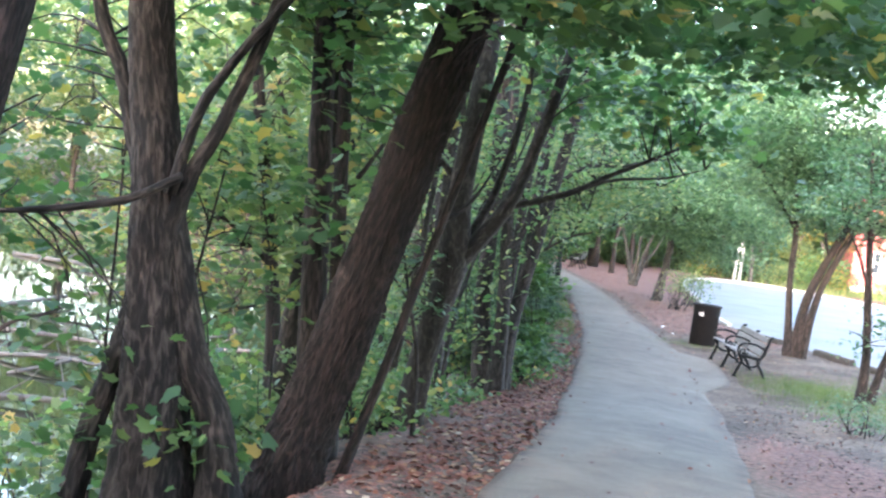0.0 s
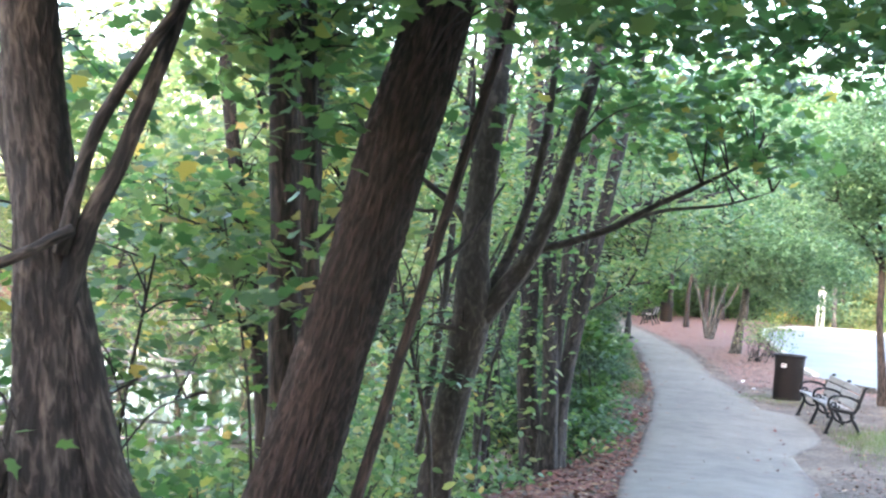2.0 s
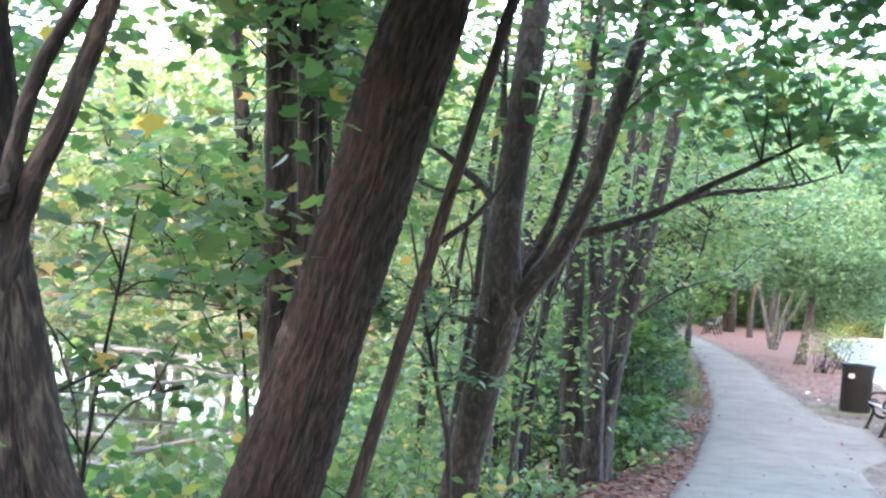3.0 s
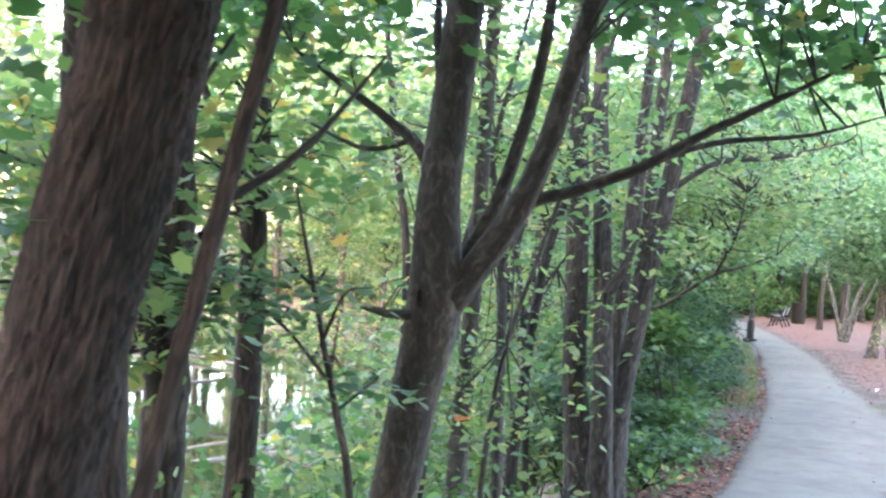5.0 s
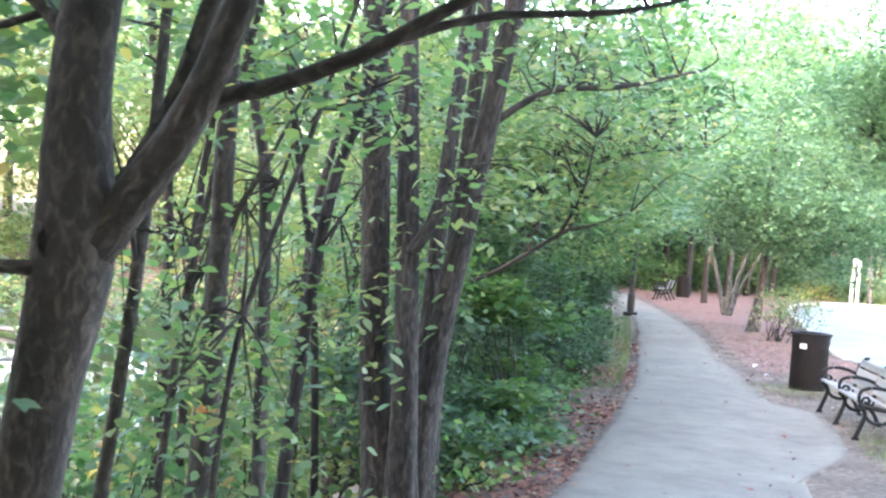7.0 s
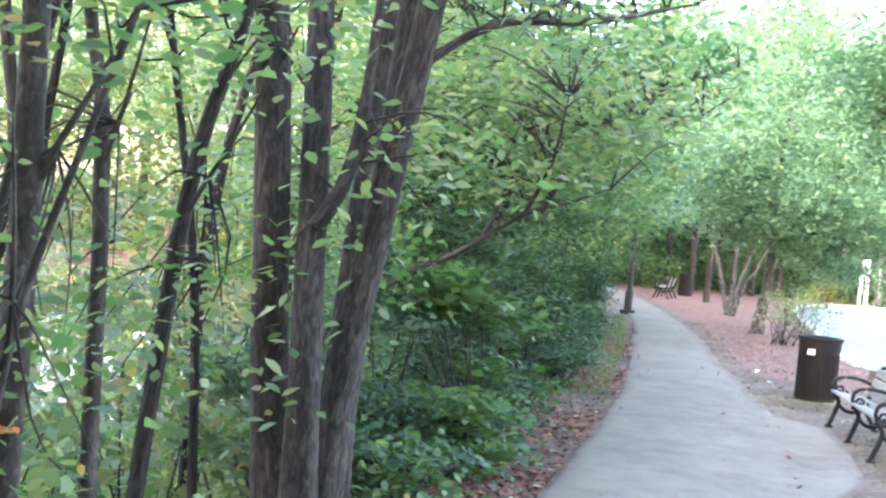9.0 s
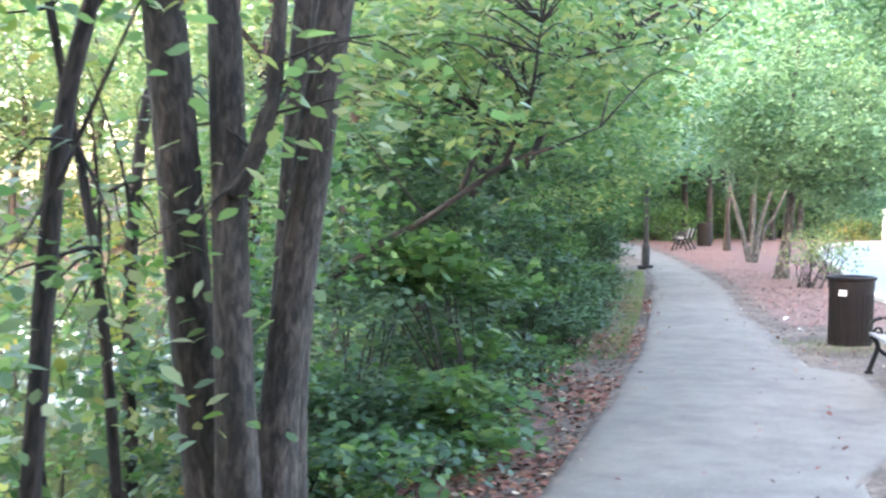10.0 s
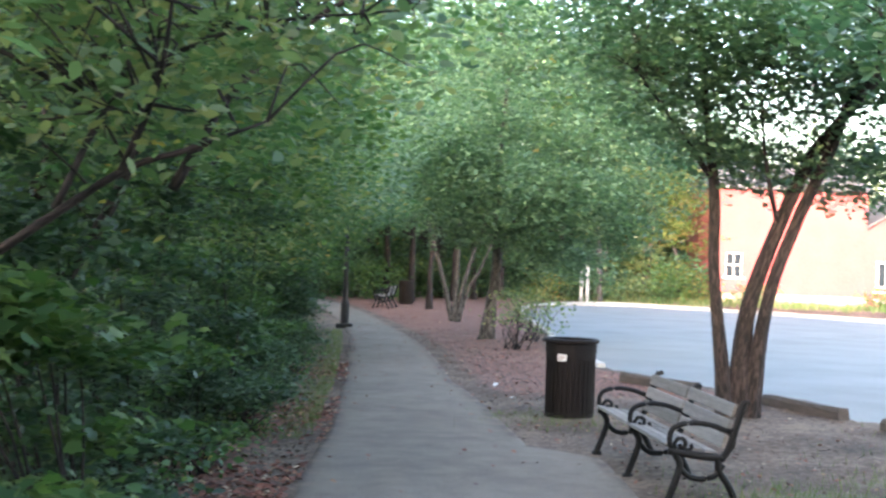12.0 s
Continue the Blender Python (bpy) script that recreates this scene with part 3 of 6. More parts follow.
# ---- trees ----
def tree(name, label, base, trunk, radii, bark_mat, limbs=(), blobs=(), leaf=None, leaf_size=0.11, shape=KITE, per=16, spread=0.28,
         tilt=0.55, seed=0, flare=0.5, twigs=0, wobble=0.05, sides=12, group="", category="tree", stems=(), flat=0.35, furrow=0.0, plates=22):
    """A tree whose trunk and limbs follow the given points, all in world metres."""
    x, y = base
    z0 = gz(x, y)
    root = thing(name, (x, y, z0), label, category, group)
    off = np.array([x, y, z0])
    pts = [np.array((x, y, z0 - 0.12))] + [np.array(p, float) for p in trunk]
    fine = 26 if furrow else 6
    tube("trunk", [p - off for p in pts], radii, bark_mat, root, sides, len(pts) * fine, wobble, seed, flare, "", furrow, plates)
    for i, (lp, lr) in enumerate(stems):
        q = [np.array(p, float) for p in lp]
        q[0][2] = gz(q[0][0], q[0][1]) - 0.12
        tube("trunk", [p - off for p in q], lr, bark_mat, root, sides, len(q) * fine, wobble, seed + 50 + i, flare, "", furrow, plates)
    for i, (lp, lr) in enumerate(limbs):
        tube("limb", [np.array(p, float) - off for p in lp], lr, bark_mat, root, 8, len(lp) * 5, wobble, seed + 10 + i)
    if blobs:
        pos, mid = sprays(blobs, per, spread, flat, seed)
        crown = leaves("crown", pos - off, leaf_size, leaf, root, shape, tilt, seed)
        if twigs:
            rng = np.random.default_rng(seed + 1)
            ends = [p for l, _ in limbs for p in spline(l, 12)[3:]] + [p for p in spline([q for q in pts[1:]], 14)[4:]]
            ends = np.array(ends)
            tw = []
            for m in mid[rng.permutation(len(mid))[:twigs]]:
                d = np.linalg.norm(ends - m, axis=1) + np.clip(ends[:, 2] - m[2], 0, None) * 1.5
                e = ends[int(np.argmin(d))]
                if np.linalg.norm(e - m) > 3.5:
                    e = m + (e - m) / np.linalg.norm(e - m) * 1.6
                bend = (e + m) / 2 + rng.normal(0, 0.10, 3) + np.array([0, 0, 0.12])
                tw.append(tube_data([e - off, bend - off, m - off], [0.009, 0.006, 0.003], 4, 6, 0.0))
            tagged(joined_tubes("twig_work", tw, bark_mat, root), kind="stuff")
    return root


# water-side maple with flaking bark, several stems
tree("maple_tree", "forked maple with flaking mottled bark on the pond bank", (-1.25, 8.2),
     [(-1.30, 8.2, 0.9), (-1.42, 8.2, 1.8), (-1.52, 8.2, 2.6), (-1.72, 8.2, 3.8), (-1.9, 8.3, 6.2), (-2.0, 8.4, 8.5)], [0.27, 0.21, 0.175, 0.165, 0.14, 0.10, 0.05], BARK_MOTTLED,
     limbs=[([(-1.36, 8.15, 1.95), (-1.22, 8.1, 2.45), (-1.03, 8.05, 2.85), (-0.78, 8.0, 3.6), (-0.5, 7.9, 4.8)], [0.075, 0.06, 0.05, 0.045, 0.02]),
            ([(-1.33, 8.05, 2.30), (-1.2, 8.0, 2.85), (-0.98, 7.95, 3.25), (-0.65, 7.9, 3.7), (-0.1, 7.8, 4.4)], [0.045, 0.04, 0.034, 0.03, 0.012]),
            ([(-1.25, 8.0, 2.43), (-1.56, 7.8, 2.22), (-1.99, 7.65, 2.10), (-2.4, 7.5, 2.02)], [0.030, 0.028, 0.024, 0.014]),
            ([(-1.55, 8.25, 2.2), (-1.75, 8.35, 2.65), (-1.92, 8.4, 3.1), (-2.15, 8.4, 3.6), (-2.4, 8.5, 5.0)], [0.08, 0.065, 0.06, 0.055, 0.02])],
     stems=[([(-0.72, 8.25, 0), (-0.86, 8.25, 0.75), (-1.08, 8.2, 1.25), (-1.35, 8.2, 2.2)], [0.15, 0.12, 0.11, 0.08]),
            ([(-1.9, 8.15, 0), (-1.72, 8.15, 0.5), (-1.6, 8.2, 1.1), (-1.48, 8.2, 1.9)], [0.10, 0.085, 0.08, 0.07])],
     blobs=[(-1.3, 8.4, 4.6, 1.9, 1.6, 0.9, 110), (-0.4, 7.8, 4.1, 1.2, 1.0, 0.45, 60), (-2.6, 9.6, 3.3, 1.3, 1.2, 0.8, 36), (-2.3, 8.6, 2.0, 0.9, 0.8, 0.7, 18), (-1.3, 8.1, 0.6, 0.9, 0.35, 0.6, 16)],
     leaf=MAPLE, leaf_size=0.13, shape=LOBED, per=14, seed=11, twigs=120, sides=64, furrow=0.10, plates=14)

tree("maple_tree", "leaning dark trunk close to the start of the walk", (-2.15, 6.0), [(-2.0, 6.0, 1.2), (-1.82, 6.0, 2.4), (-1.66, 6.0, 3.3), (-1.3, 6.0, 5.5), (-1.0, 6.1, 7.5)], [0.20, 0.17, 0.155, 0.15, 0.12, 0.05], BARK_DARK,
     blobs=[(-1.2, 6.2, 5.6, 1.8, 1.6, 0.9, 60)], leaf=MAPLE, leaf_size=0.13, shape=LOBED, per=14, seed=15, sides=72, furrow=0.09)

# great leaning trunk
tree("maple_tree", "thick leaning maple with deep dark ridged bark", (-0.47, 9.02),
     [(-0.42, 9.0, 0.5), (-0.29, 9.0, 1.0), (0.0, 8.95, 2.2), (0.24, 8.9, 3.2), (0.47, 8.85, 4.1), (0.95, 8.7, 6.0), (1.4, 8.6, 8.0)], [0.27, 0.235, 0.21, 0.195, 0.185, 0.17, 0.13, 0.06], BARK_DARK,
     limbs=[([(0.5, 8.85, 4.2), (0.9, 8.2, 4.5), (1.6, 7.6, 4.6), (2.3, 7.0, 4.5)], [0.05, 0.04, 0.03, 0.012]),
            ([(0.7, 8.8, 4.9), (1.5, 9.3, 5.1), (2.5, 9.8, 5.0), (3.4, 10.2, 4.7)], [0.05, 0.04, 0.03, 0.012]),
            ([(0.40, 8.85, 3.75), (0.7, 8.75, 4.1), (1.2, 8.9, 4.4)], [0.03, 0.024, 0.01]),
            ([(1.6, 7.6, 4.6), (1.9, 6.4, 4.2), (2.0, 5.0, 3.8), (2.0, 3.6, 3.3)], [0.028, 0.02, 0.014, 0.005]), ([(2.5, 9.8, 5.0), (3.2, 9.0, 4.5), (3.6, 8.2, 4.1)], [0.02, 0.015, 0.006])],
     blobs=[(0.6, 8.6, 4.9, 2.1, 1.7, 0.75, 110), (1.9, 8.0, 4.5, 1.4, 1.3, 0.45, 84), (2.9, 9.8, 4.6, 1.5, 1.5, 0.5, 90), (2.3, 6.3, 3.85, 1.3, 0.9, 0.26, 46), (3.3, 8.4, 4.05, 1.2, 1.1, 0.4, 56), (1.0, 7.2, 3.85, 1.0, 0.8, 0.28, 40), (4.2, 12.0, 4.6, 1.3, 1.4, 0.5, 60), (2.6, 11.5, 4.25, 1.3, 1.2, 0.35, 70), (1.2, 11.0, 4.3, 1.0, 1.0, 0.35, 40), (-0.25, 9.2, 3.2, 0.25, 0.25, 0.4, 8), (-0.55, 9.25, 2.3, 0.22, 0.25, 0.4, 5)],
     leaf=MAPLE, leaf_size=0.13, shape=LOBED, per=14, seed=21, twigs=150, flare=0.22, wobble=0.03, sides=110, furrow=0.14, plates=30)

# thin dark leaning pole beside it
tree("sapling", "thin dark leaning sapling with bare stem", (-0.12, 9.1),
     [(0.09, 9.08, 1.0), (0.33, 9.02, 2.0), (0.58, 8.95, 3.0), (0.83, 8.89, 4.0), (1.2, 8.8, 5.4)], [0.040, 0.036, 0.032, 0.030, 0.027, 0.018], BARK_DARK,
     limbs=[([(0.42, 9.0, 2.35), (0.6, 9.2, 2.55), (0.75, 9.5, 2.9)], [0.018, 0.014, 0.006])],
     blobs=[(1.2, 8.9, 5.4, 0.9, 0.9, 0.5, 30)], leaf=MAPLE, shape=LOBED, leaf_size=0.12, seed=31, flare=0.2)

tree("young_tree", "slender grey tree with leafy twigs on the bank", (-1.35, 12.38),
     [(-1.49, 12.38, 1.0), (-1.8, 12.42, 2.5), (-2.13, 12.5, 4.0), (-2.4, 12.6, 6.0)], [0.085, 0.075, 0.07, 0.06, 0.03], BARK_DARK,
     limbs=[([(-1.62, 12.4, 1.6), (-1.95, 12.3, 1.9), (-2.5, 12.1, 2.2)], [0.03, 0.022, 0.008]), ([(-1.6, 12.4, 1.9), (-1.25, 12.4, 2.3), (-0.9, 12.3, 2.9)], [0.03, 0.02, 0.008]),
            ([(-1.75, 12.4, 2.3), (-2.3, 12.4, 2.7), (-3.0, 12.3, 2.9)], [0.03, 0.02, 0.008])],
     blobs=[(-2.2, 12.3, 3.0, 1.2, 0.9, 0.8, 42), (-2.6, 12.2, 1.9, 1.0, 0.8, 0.5, 26), (-1.2, 12.3, 2.8, 0.8, 0.7, 0.6, 22), (-2.2, 12.6, 5.0, 1.2, 1.0, 0.9, 40)],
     leaf=MAPLE_LIGHT, leaf_size=0.12, shape=LOBED, per=14, seed=41, twigs=90)

tree("young_tree", "vine-grown straight tree on the bank", (-0.5, 9.95),
     [(-0.59, 9.97, 1.0), (-0.75, 10.1, 2.4), (-0.93, 10.24, 4.0), (-1.1, 10.4, 6.5)], [0.13, 0.115, 0.105, 0.095, 0.05], BARK_RED,
     limbs=[([(-0.72, 10.1, 2.2), (-0.45, 10.2, 2.6), (-0.2, 10.3, 3.1)], [0.03, 0.024, 0.01])],
     blobs=[(-0.78, 9.95, 2.4, 0.2, 0.15, 0.7, 9), (-0.9, 10.2, 3.7, 0.7, 0.5, 0.4, 30), (-1.0, 10.3, 5.4, 1.3, 1.2, 0.9, 60)],
     leaf=SPRUNG, leaf_size=0.12, shape=LOBED, per=10, seed=51, twigs=40)

tree("young_tree", "slim straight dark tree on the bank", (-0.33, 9.9),
     [(-0.39, 9.92, 1.0), (-0.55, 9.97, 2.5), (-0.70, 10.02, 4.0), (-0.9, 10.1, 6.2)], [0.07, 0.065, 0.06, 0.055, 0.03], BARK_DARK,
     blobs=[(-0.7, 10.0, 4.0, 0.8, 0.6, 0.5, 30), (-0.9, 10.1, 6.0, 1.2, 1.2, 0.8, 40)], leaf=MAPLE, leaf_size=0.12, shape=LOBED, per=14, seed=61, twigs=30)

# forked tree with the long low limb over the path
FORKED = tree("maple_tree", "grey forked maple with a long low limb over the path", (0.02, 12.25),
     [(0.06, 12.25, 0.7), (0.16, 12.22, 1.4), (0.24, 12.2, 1.95), (0.22, 12.2, 2.6), (0.26, 12.25, 3.4), (0.30, 12.35, 4.6), (0.4, 12.5, 7.0)], [0.135, 0.13, 0.132, 0.155, 0.115, 0.108, 0.095, 0.05], BARK_GREY,
     limbs=[([(0.24, 12.2, 1.85), (0.40, 12.2, 2.06), (0.63, 12.2, 2.42), (0.76, 12.2, 2.70), (0.86, 12.2, 3.05), (1.1, 12.3, 4.2), (1.3, 12.5, 6.0)], [0.10, 0.085, 0.075, 0.068, 0.062, 0.05, 0.02]),
            ([(0.30, 12.3, 2.08), (0.46, 12.4, 2.42), (0.57, 12.45, 2.78), (0.7, 12.5, 3.5), (0.75, 12.6, 5.0)], [0.05, 0.045, 0.042, 0.036, 0.015]),
            ([(0.66, 12.22, 2.46), (0.76, 12.25, 2.555), (1.0, 12.3, 2.64), (1.32, 12.3, 2.78), (1.64, 12.35, 2.98), (2.03, 12.4, 3.2), (2.4, 12.5, 3.42)], [0.042, 0.036, 0.033, 0.030, 0.025, 0.018, 0.008]),
            ([(1.36, 12.3, 2.8), (1.7, 12.5, 2.95), (2.2, 12.8, 3.05), (2.6, 13.0, 3.2)], [0.02, 0.018, 0.012, 0.005]),
            ([(0.22, 12.22, 2.6), (0.05, 12.3, 2.82), (-0.12, 12.3, 2.95), (-0.38, 12.3, 3.12), (-0.75, 12.3, 3.35)], [0.045, 0.036, 0.03, 0.025, 0.010]),
            ([(0.0, 12.3, 2.85), (-0.3, 12.35, 2.8), (-0.7, 12.4, 2.95)], [0.02, 0.015, 0.006]),
            ([(0.24, 12.25, 3.0), (0.12, 12.3, 3.4), (0.08, 12.35, 4.0)], [0.035, 0.03, 0.012]),
            ([(0.17, 12.12, 1.87), (0.03, 12.05, 1.87), (-0.12, 12.0, 1.9)], [0.032, 0.026, 0.015])],
     blobs=[(0.3, 12.4, 5.4, 1.9, 1.5, 0.9, 90), (1.6, 12.6, 3.9, 1.2, 1.1, 0.5, 55), (2.3, 12.6, 3.45, 0.7, 0.6, 0.25, 22), (-0.7, 12.4, 3.6, 0.9, 0.9, 0.4, 35)],
     leaf=MAPLE, leaf_size=0.12, shape=LOBED, per=14, seed=71, twigs=70, wobble=0.04, sides=48, furrow=0.035, plates=16, flare=0.15)

tree("sapling", "slender sapling with wide feathery sprays over the bank", (0.2, 11.3),
     [(0.13, 11.3, 1.02), (0.02, 11.3, 1.44), (-0.09, 11.3, 1.83), (-0.25, 11.25, 2.5)], [0.022, 0.020, 0.018, 0.014, 0.006], BARK_BROWN,
     limbs=[([(-0.02, 11.3, 1.55), (-0.3, 11.2, 1.85), (-0.7, 11.1, 2.0)], [0.011, 0.008, 0.003]), ([(-0.07, 11.3, 1.75), (0.1, 11.1, 2.0), (0.3, 10.9, 2.05)], [0.010, 0.007, 0.003])],
     blobs=[(-0.35, 11.1, 1.95, 0.5, 0.4, 0.16, 18), (-0.8, 11.1, 2.0, 0.5, 0.4, 0.2, 14), (0.1, 11.2, 1.6, 0.3, 0.3, 0.2, 5)], leaf=SMALL, leaf_size=0.095, shape=OVAL, per=16, spread=0.2, flat=0.2, tilt=0.3, seed=75, flare=0.2, twigs=24, sides=10)
for k, (b, mid, top, r) in enumerate([((-1.62, 9.6), (-1.60, 9.6, 1.0), (-1.42, 9.6, 2.5), 0.017), ((-1.05, 11.0), (-1.2, 11.0, 1.3), (-1.5, 11.0, 2.6), 0.014), ((-2.25, 7.6), (-2.35, 7.5, 1.0), (-2.42, 7.5, 2.9), 0.035), ((-1.95, 9.0), (-1.98, 9.0, 1.0), (-2.05, 9.0, 3.0), 0.016)]):
    tree("sapling", "thin dark stem with sparse broad leaves before the pond", b, [mid, top], [r, r * 0.85, r * 0.5], BARK_DARK,
         limbs=[([mid, (mid[0] + 0.3, mid[1] - 0.1, mid[2] + 0.35), (mid[0] + 0.7, mid[1] - 0.1, mid[2] + 0.5)], [r * 0.5, r * 0.4, 0.003]), ([mid, (mid[0] - 0.3, mid[1], mid[2] + 0.4), (mid[0] - 0.55, mid[1], mid[2] + 0.9)], [r * 0.5, r * 0.4, 0.003])],
         blobs=[(top[0], top[1], top[2] - 0.5, 0.5, 0.4, 0.4, 9), (mid[0] + 0.4, mid[1], mid[2] + 0.4, 0.45, 0.3, 0.2, 8), (mid[0] - 0.3, mid[1], mid[2] + 0.6, 0.4, 0.3, 0.25, 6)], leaf=(MAPLE, SPRUNG)[k % 2], leaf_size=0.11, shape=(LOBED, OVAL)[k % 2], per=9, tilt=0.4, seed=170 + k, flare=0.2, twigs=12, sides=8, group="bank saplings")
SAPLING = tree("sapling", "pale grey sapling with an orange paint mark", (-0.30, 15.1),
     [(-0.27, 15.1, 1.0), (-0.22, 14.95, 2.4), (-0.18, 14.77, 4.0), (-0.1, 14.6, 6.0)], [0.075, 0.068, 0.06, 0.055, 0.03], BARK_GREY,
     limbs=[([(-0.23, 15.0, 2.0), (0.0, 15.0, 2.4), (0.25, 15.1, 3.0)], [0.02, 0.016, 0.006])],
     blobs=[(-0.1, 14.7, 4.4, 0.9, 0.9, 0.6, 30), (-0.2, 14.9, 1.3, 0.5, 0.4, 0.4, 10)], leaf=SPRUNG, leaf_size=0.10, shape=OVAL, seed=81, twigs=30)

tree("young_tree", "dark twin-stemmed tree on the bank", (-1.68, 14.0),
     [(-1.63, 13.98, 1.0), (-1.55, 13.7, 2.5), (-1.48, 13.47, 4.0), (-1.4, 13.2, 6.0)], [0.11, 0.10, 0.09, 0.075, 0.03], BARK_DARK,
     limbs=[([(-1.6, 13.8, 2.2), (-1.9, 13.8, 2.9), (-2.2, 13.7, 3.8)], [0.05, 0.04, 0.02]), ([(-1.55, 13.7, 2.4), (-1.2, 13.7, 2.9), (-0.9, 13.7, 3.2)], [0.025, 0.02, 0.008])],
     blobs=[(-1.7, 13.6, 4.0, 1.4, 1.1, 0.8, 50), (-2.6, 13.6, 2.6, 1.0, 0.8, 0.7, 26), (-1.1, 13.6, 2.7, 0.6, 0.6, 0.4, 22)], leaf=MAPLE_LIGHT, leaf_size=0.12, shape=LOBED, seed=91, twigs=60)

tree("young_tree", "leaning rough-barked tree behind the sapling", (-1.2, 11.85),
     [(-1.15, 11.79, 1.0), (-1.0, 11.4, 2.5), (-0.89, 10.93, 4.0), (-0.7, 10.5, 6.0)], [0.15, 0.13, 0.12, 0.10, 0.04], BARK_MOTTLED,
     limbs=[([(-1.05, 11.5, 2.0), (-1.5, 11.5, 2.4), (-2.1, 11.4, 2.6)], [0.03, 0.02, 0.008])],
     blobs=[(-0.9, 11.0, 4.4, 1.2, 1.0, 0.8, 60), (-1.9, 11.4, 2.6, 0.8, 0.7, 0.5, 30), (-1.1, 11.6, 2.0, 0.3, 0.2, 0.8, 12)], leaf=MAPLE_LIGHT, leaf_size=0.12, shape=LOBED, seed=101, twigs=50)

# clump of grey stems at the path
CLUMP = tree("multi_stem_tree", "clump of tall grey-brown stems growing beside the path", (0.40, 16.85),
     [(0.19, 16.95, 1.0), (0.14, 16.7, 2.5), (0.08, 16.48, 4.0), (0.0, 16.4, 7.0)], [0.135, 0.11, 0.10, 0.09, 0.04], BARK_BROWN,
     stems=[([(0.52, 16.7, 0), (0.49, 16.65, 1.0), (0.34, 16.9, 2.5), (0.17, 17.2, 4.0), (0.1, 17.4, 6.5)], [0.10, 0.085, 0.08, 0.07, 0.03]),
            ([(0.56, 16.92, 0), (0.62, 16.9, 1.0), (0.84, 16.85, 2.5), (1.07, 16.8, 4.0), (1.5, 16.7, 7.0)], [0.11, 0.088, 0.082, 0.075, 0.04]),
            ([(0.60, 17.1, 0), (0.62, 17.1, 1.0), (0.70, 17.2, 2.5), (0.75, 17.3, 4.0), (0.9, 17.5, 6.5)], [0.085, 0.07, 0.06, 0.055, 0.025]),
            ([(0.46, 17.25, 0), (0.48, 17.3, 1.0), (0.5, 17.5, 2.5), (0.55, 17.7, 4.0), (0.6, 17.9, 6.5)], [0.08, 0.065, 0.06, 0.05, 0.025])],
     limbs=[([(0.45, 16.7, 1.95), (0.58, 16.7, 2.2), (0.66, 16.7, 2.6), (0.7, 16.7, 3.4)], [0.05, 0.045, 0.04, 0.02]),
            ([(0.9, 16.85, 2.9), (1.3, 17.0, 3.2), (1.8, 17.3, 3.3), (2.4, 17.6, 3.5)], [0.03, 0.025, 0.02, 0.008])],
     blobs=[(0.6, 16.9, 5.2, 1.8, 1.5, 1.0, 90), (1.5, 17.2, 3.6, 1.0, 1.0, 0.5, 45), (0.9, 18.2, 3.3, 0.9, 0.8, 0.35, 30), (0.2, 17.5, 2.3, 0.8, 0.5, 0.6, 22), (1.15, 16.6, 2.4, 0.5, 0.4, 0.35, 12), (0.35, 16.5, 1.5, 0.5, 0.25, 0.7, 5)],
     leaf=SPRUNG, leaf_size=0.10, shape=OVAL, per=12, seed=111, twigs=80, sides=40, furrow=0.06, plates=14, flat=0.22)
CLUMP.matrix_basis = Matrix.Translation((0.11, 0.08, 0.0)) @ CLUMP.matrix_basis
for k, (b, t1, t2, r) in enumerate([((-0.1, 16.0), (0.09, 16.0, 1.94), (0.3, 16.0, 2.9), 0.05), ((0.0, 15.5), (-0.13, 15.5, 2.14), (-0.27, 15.5, 2.9), 0.045), ((-0.05, 17.0), (-0.21, 17.0, 1.5), (-0.5, 17.0, 3.0), 0.03),
                                    ((-0.5, 14.0), (-0.3, 14.0, 1.8), (-0.24, 14.0, 3.2), 0.04), ((-0.9, 16.4), (-0.95, 16.4, 1.8), (-0.8, 16.3, 3.2), 0.035), ((-0.65, 15.2), (-0.5, 15.2, 1.6), (-0.2, 15.1, 3.0), 0.03),
                                    ((-1.3, 16.9), (-1.35, 16.9, 1.8), (-1.6, 16.9, 3.4), 0.05), ((0.1, 14.2), (0.2, 14.2, 1.4), (0.5, 14.3, 2.6), 0.022), ((-0.7, 18.4), (-0.7, 18.4, 1.8), (-0.45, 18.5, 3.4), 0.045)]):
    top = np.array(t2) + (np.array(t2) - np.array(t1)) * 1.6
    tree("sapling", "thin leafy sapling in the waterside thicket", b, [t1, t2, tuple(top)], [r, r * 0.9, r * 0.75, r * 0.35], BARK_GREY if k % 2 else BARK_DARK,
         limbs=[([t1, (t1[0] + 0.3 - 0.1 * (k % 5), t1[1] - 0.2, t1[2] + 0.4), (t1[0] + 0.6 - 0.25 * (k % 5), t1[1] - 0.3, t1[2] + 0.9)], [0.014, 0.010, 0.004])],
         blobs=[(t2[0], t2[1], t2[2] + 0.2, 0.7, 0.6, 0.6, 20), (t1[0] - 0.1, t1[1], t1[2] - 0.3, 0.6, 0.5, 0.5, 13), (float(top[0]), float(top[1]), float(top[2]), 0.9, 0.8, 0.6, 18)],
         leaf=(SPRUNG, MAPLE_LIGHT, YELLOW)[k % 3 if k != 5 else 0], leaf_size=0.105, shape=OVAL, per=12, seed=120 + k, flare=0.2, twigs=25, sides=8, group="waterside saplings")

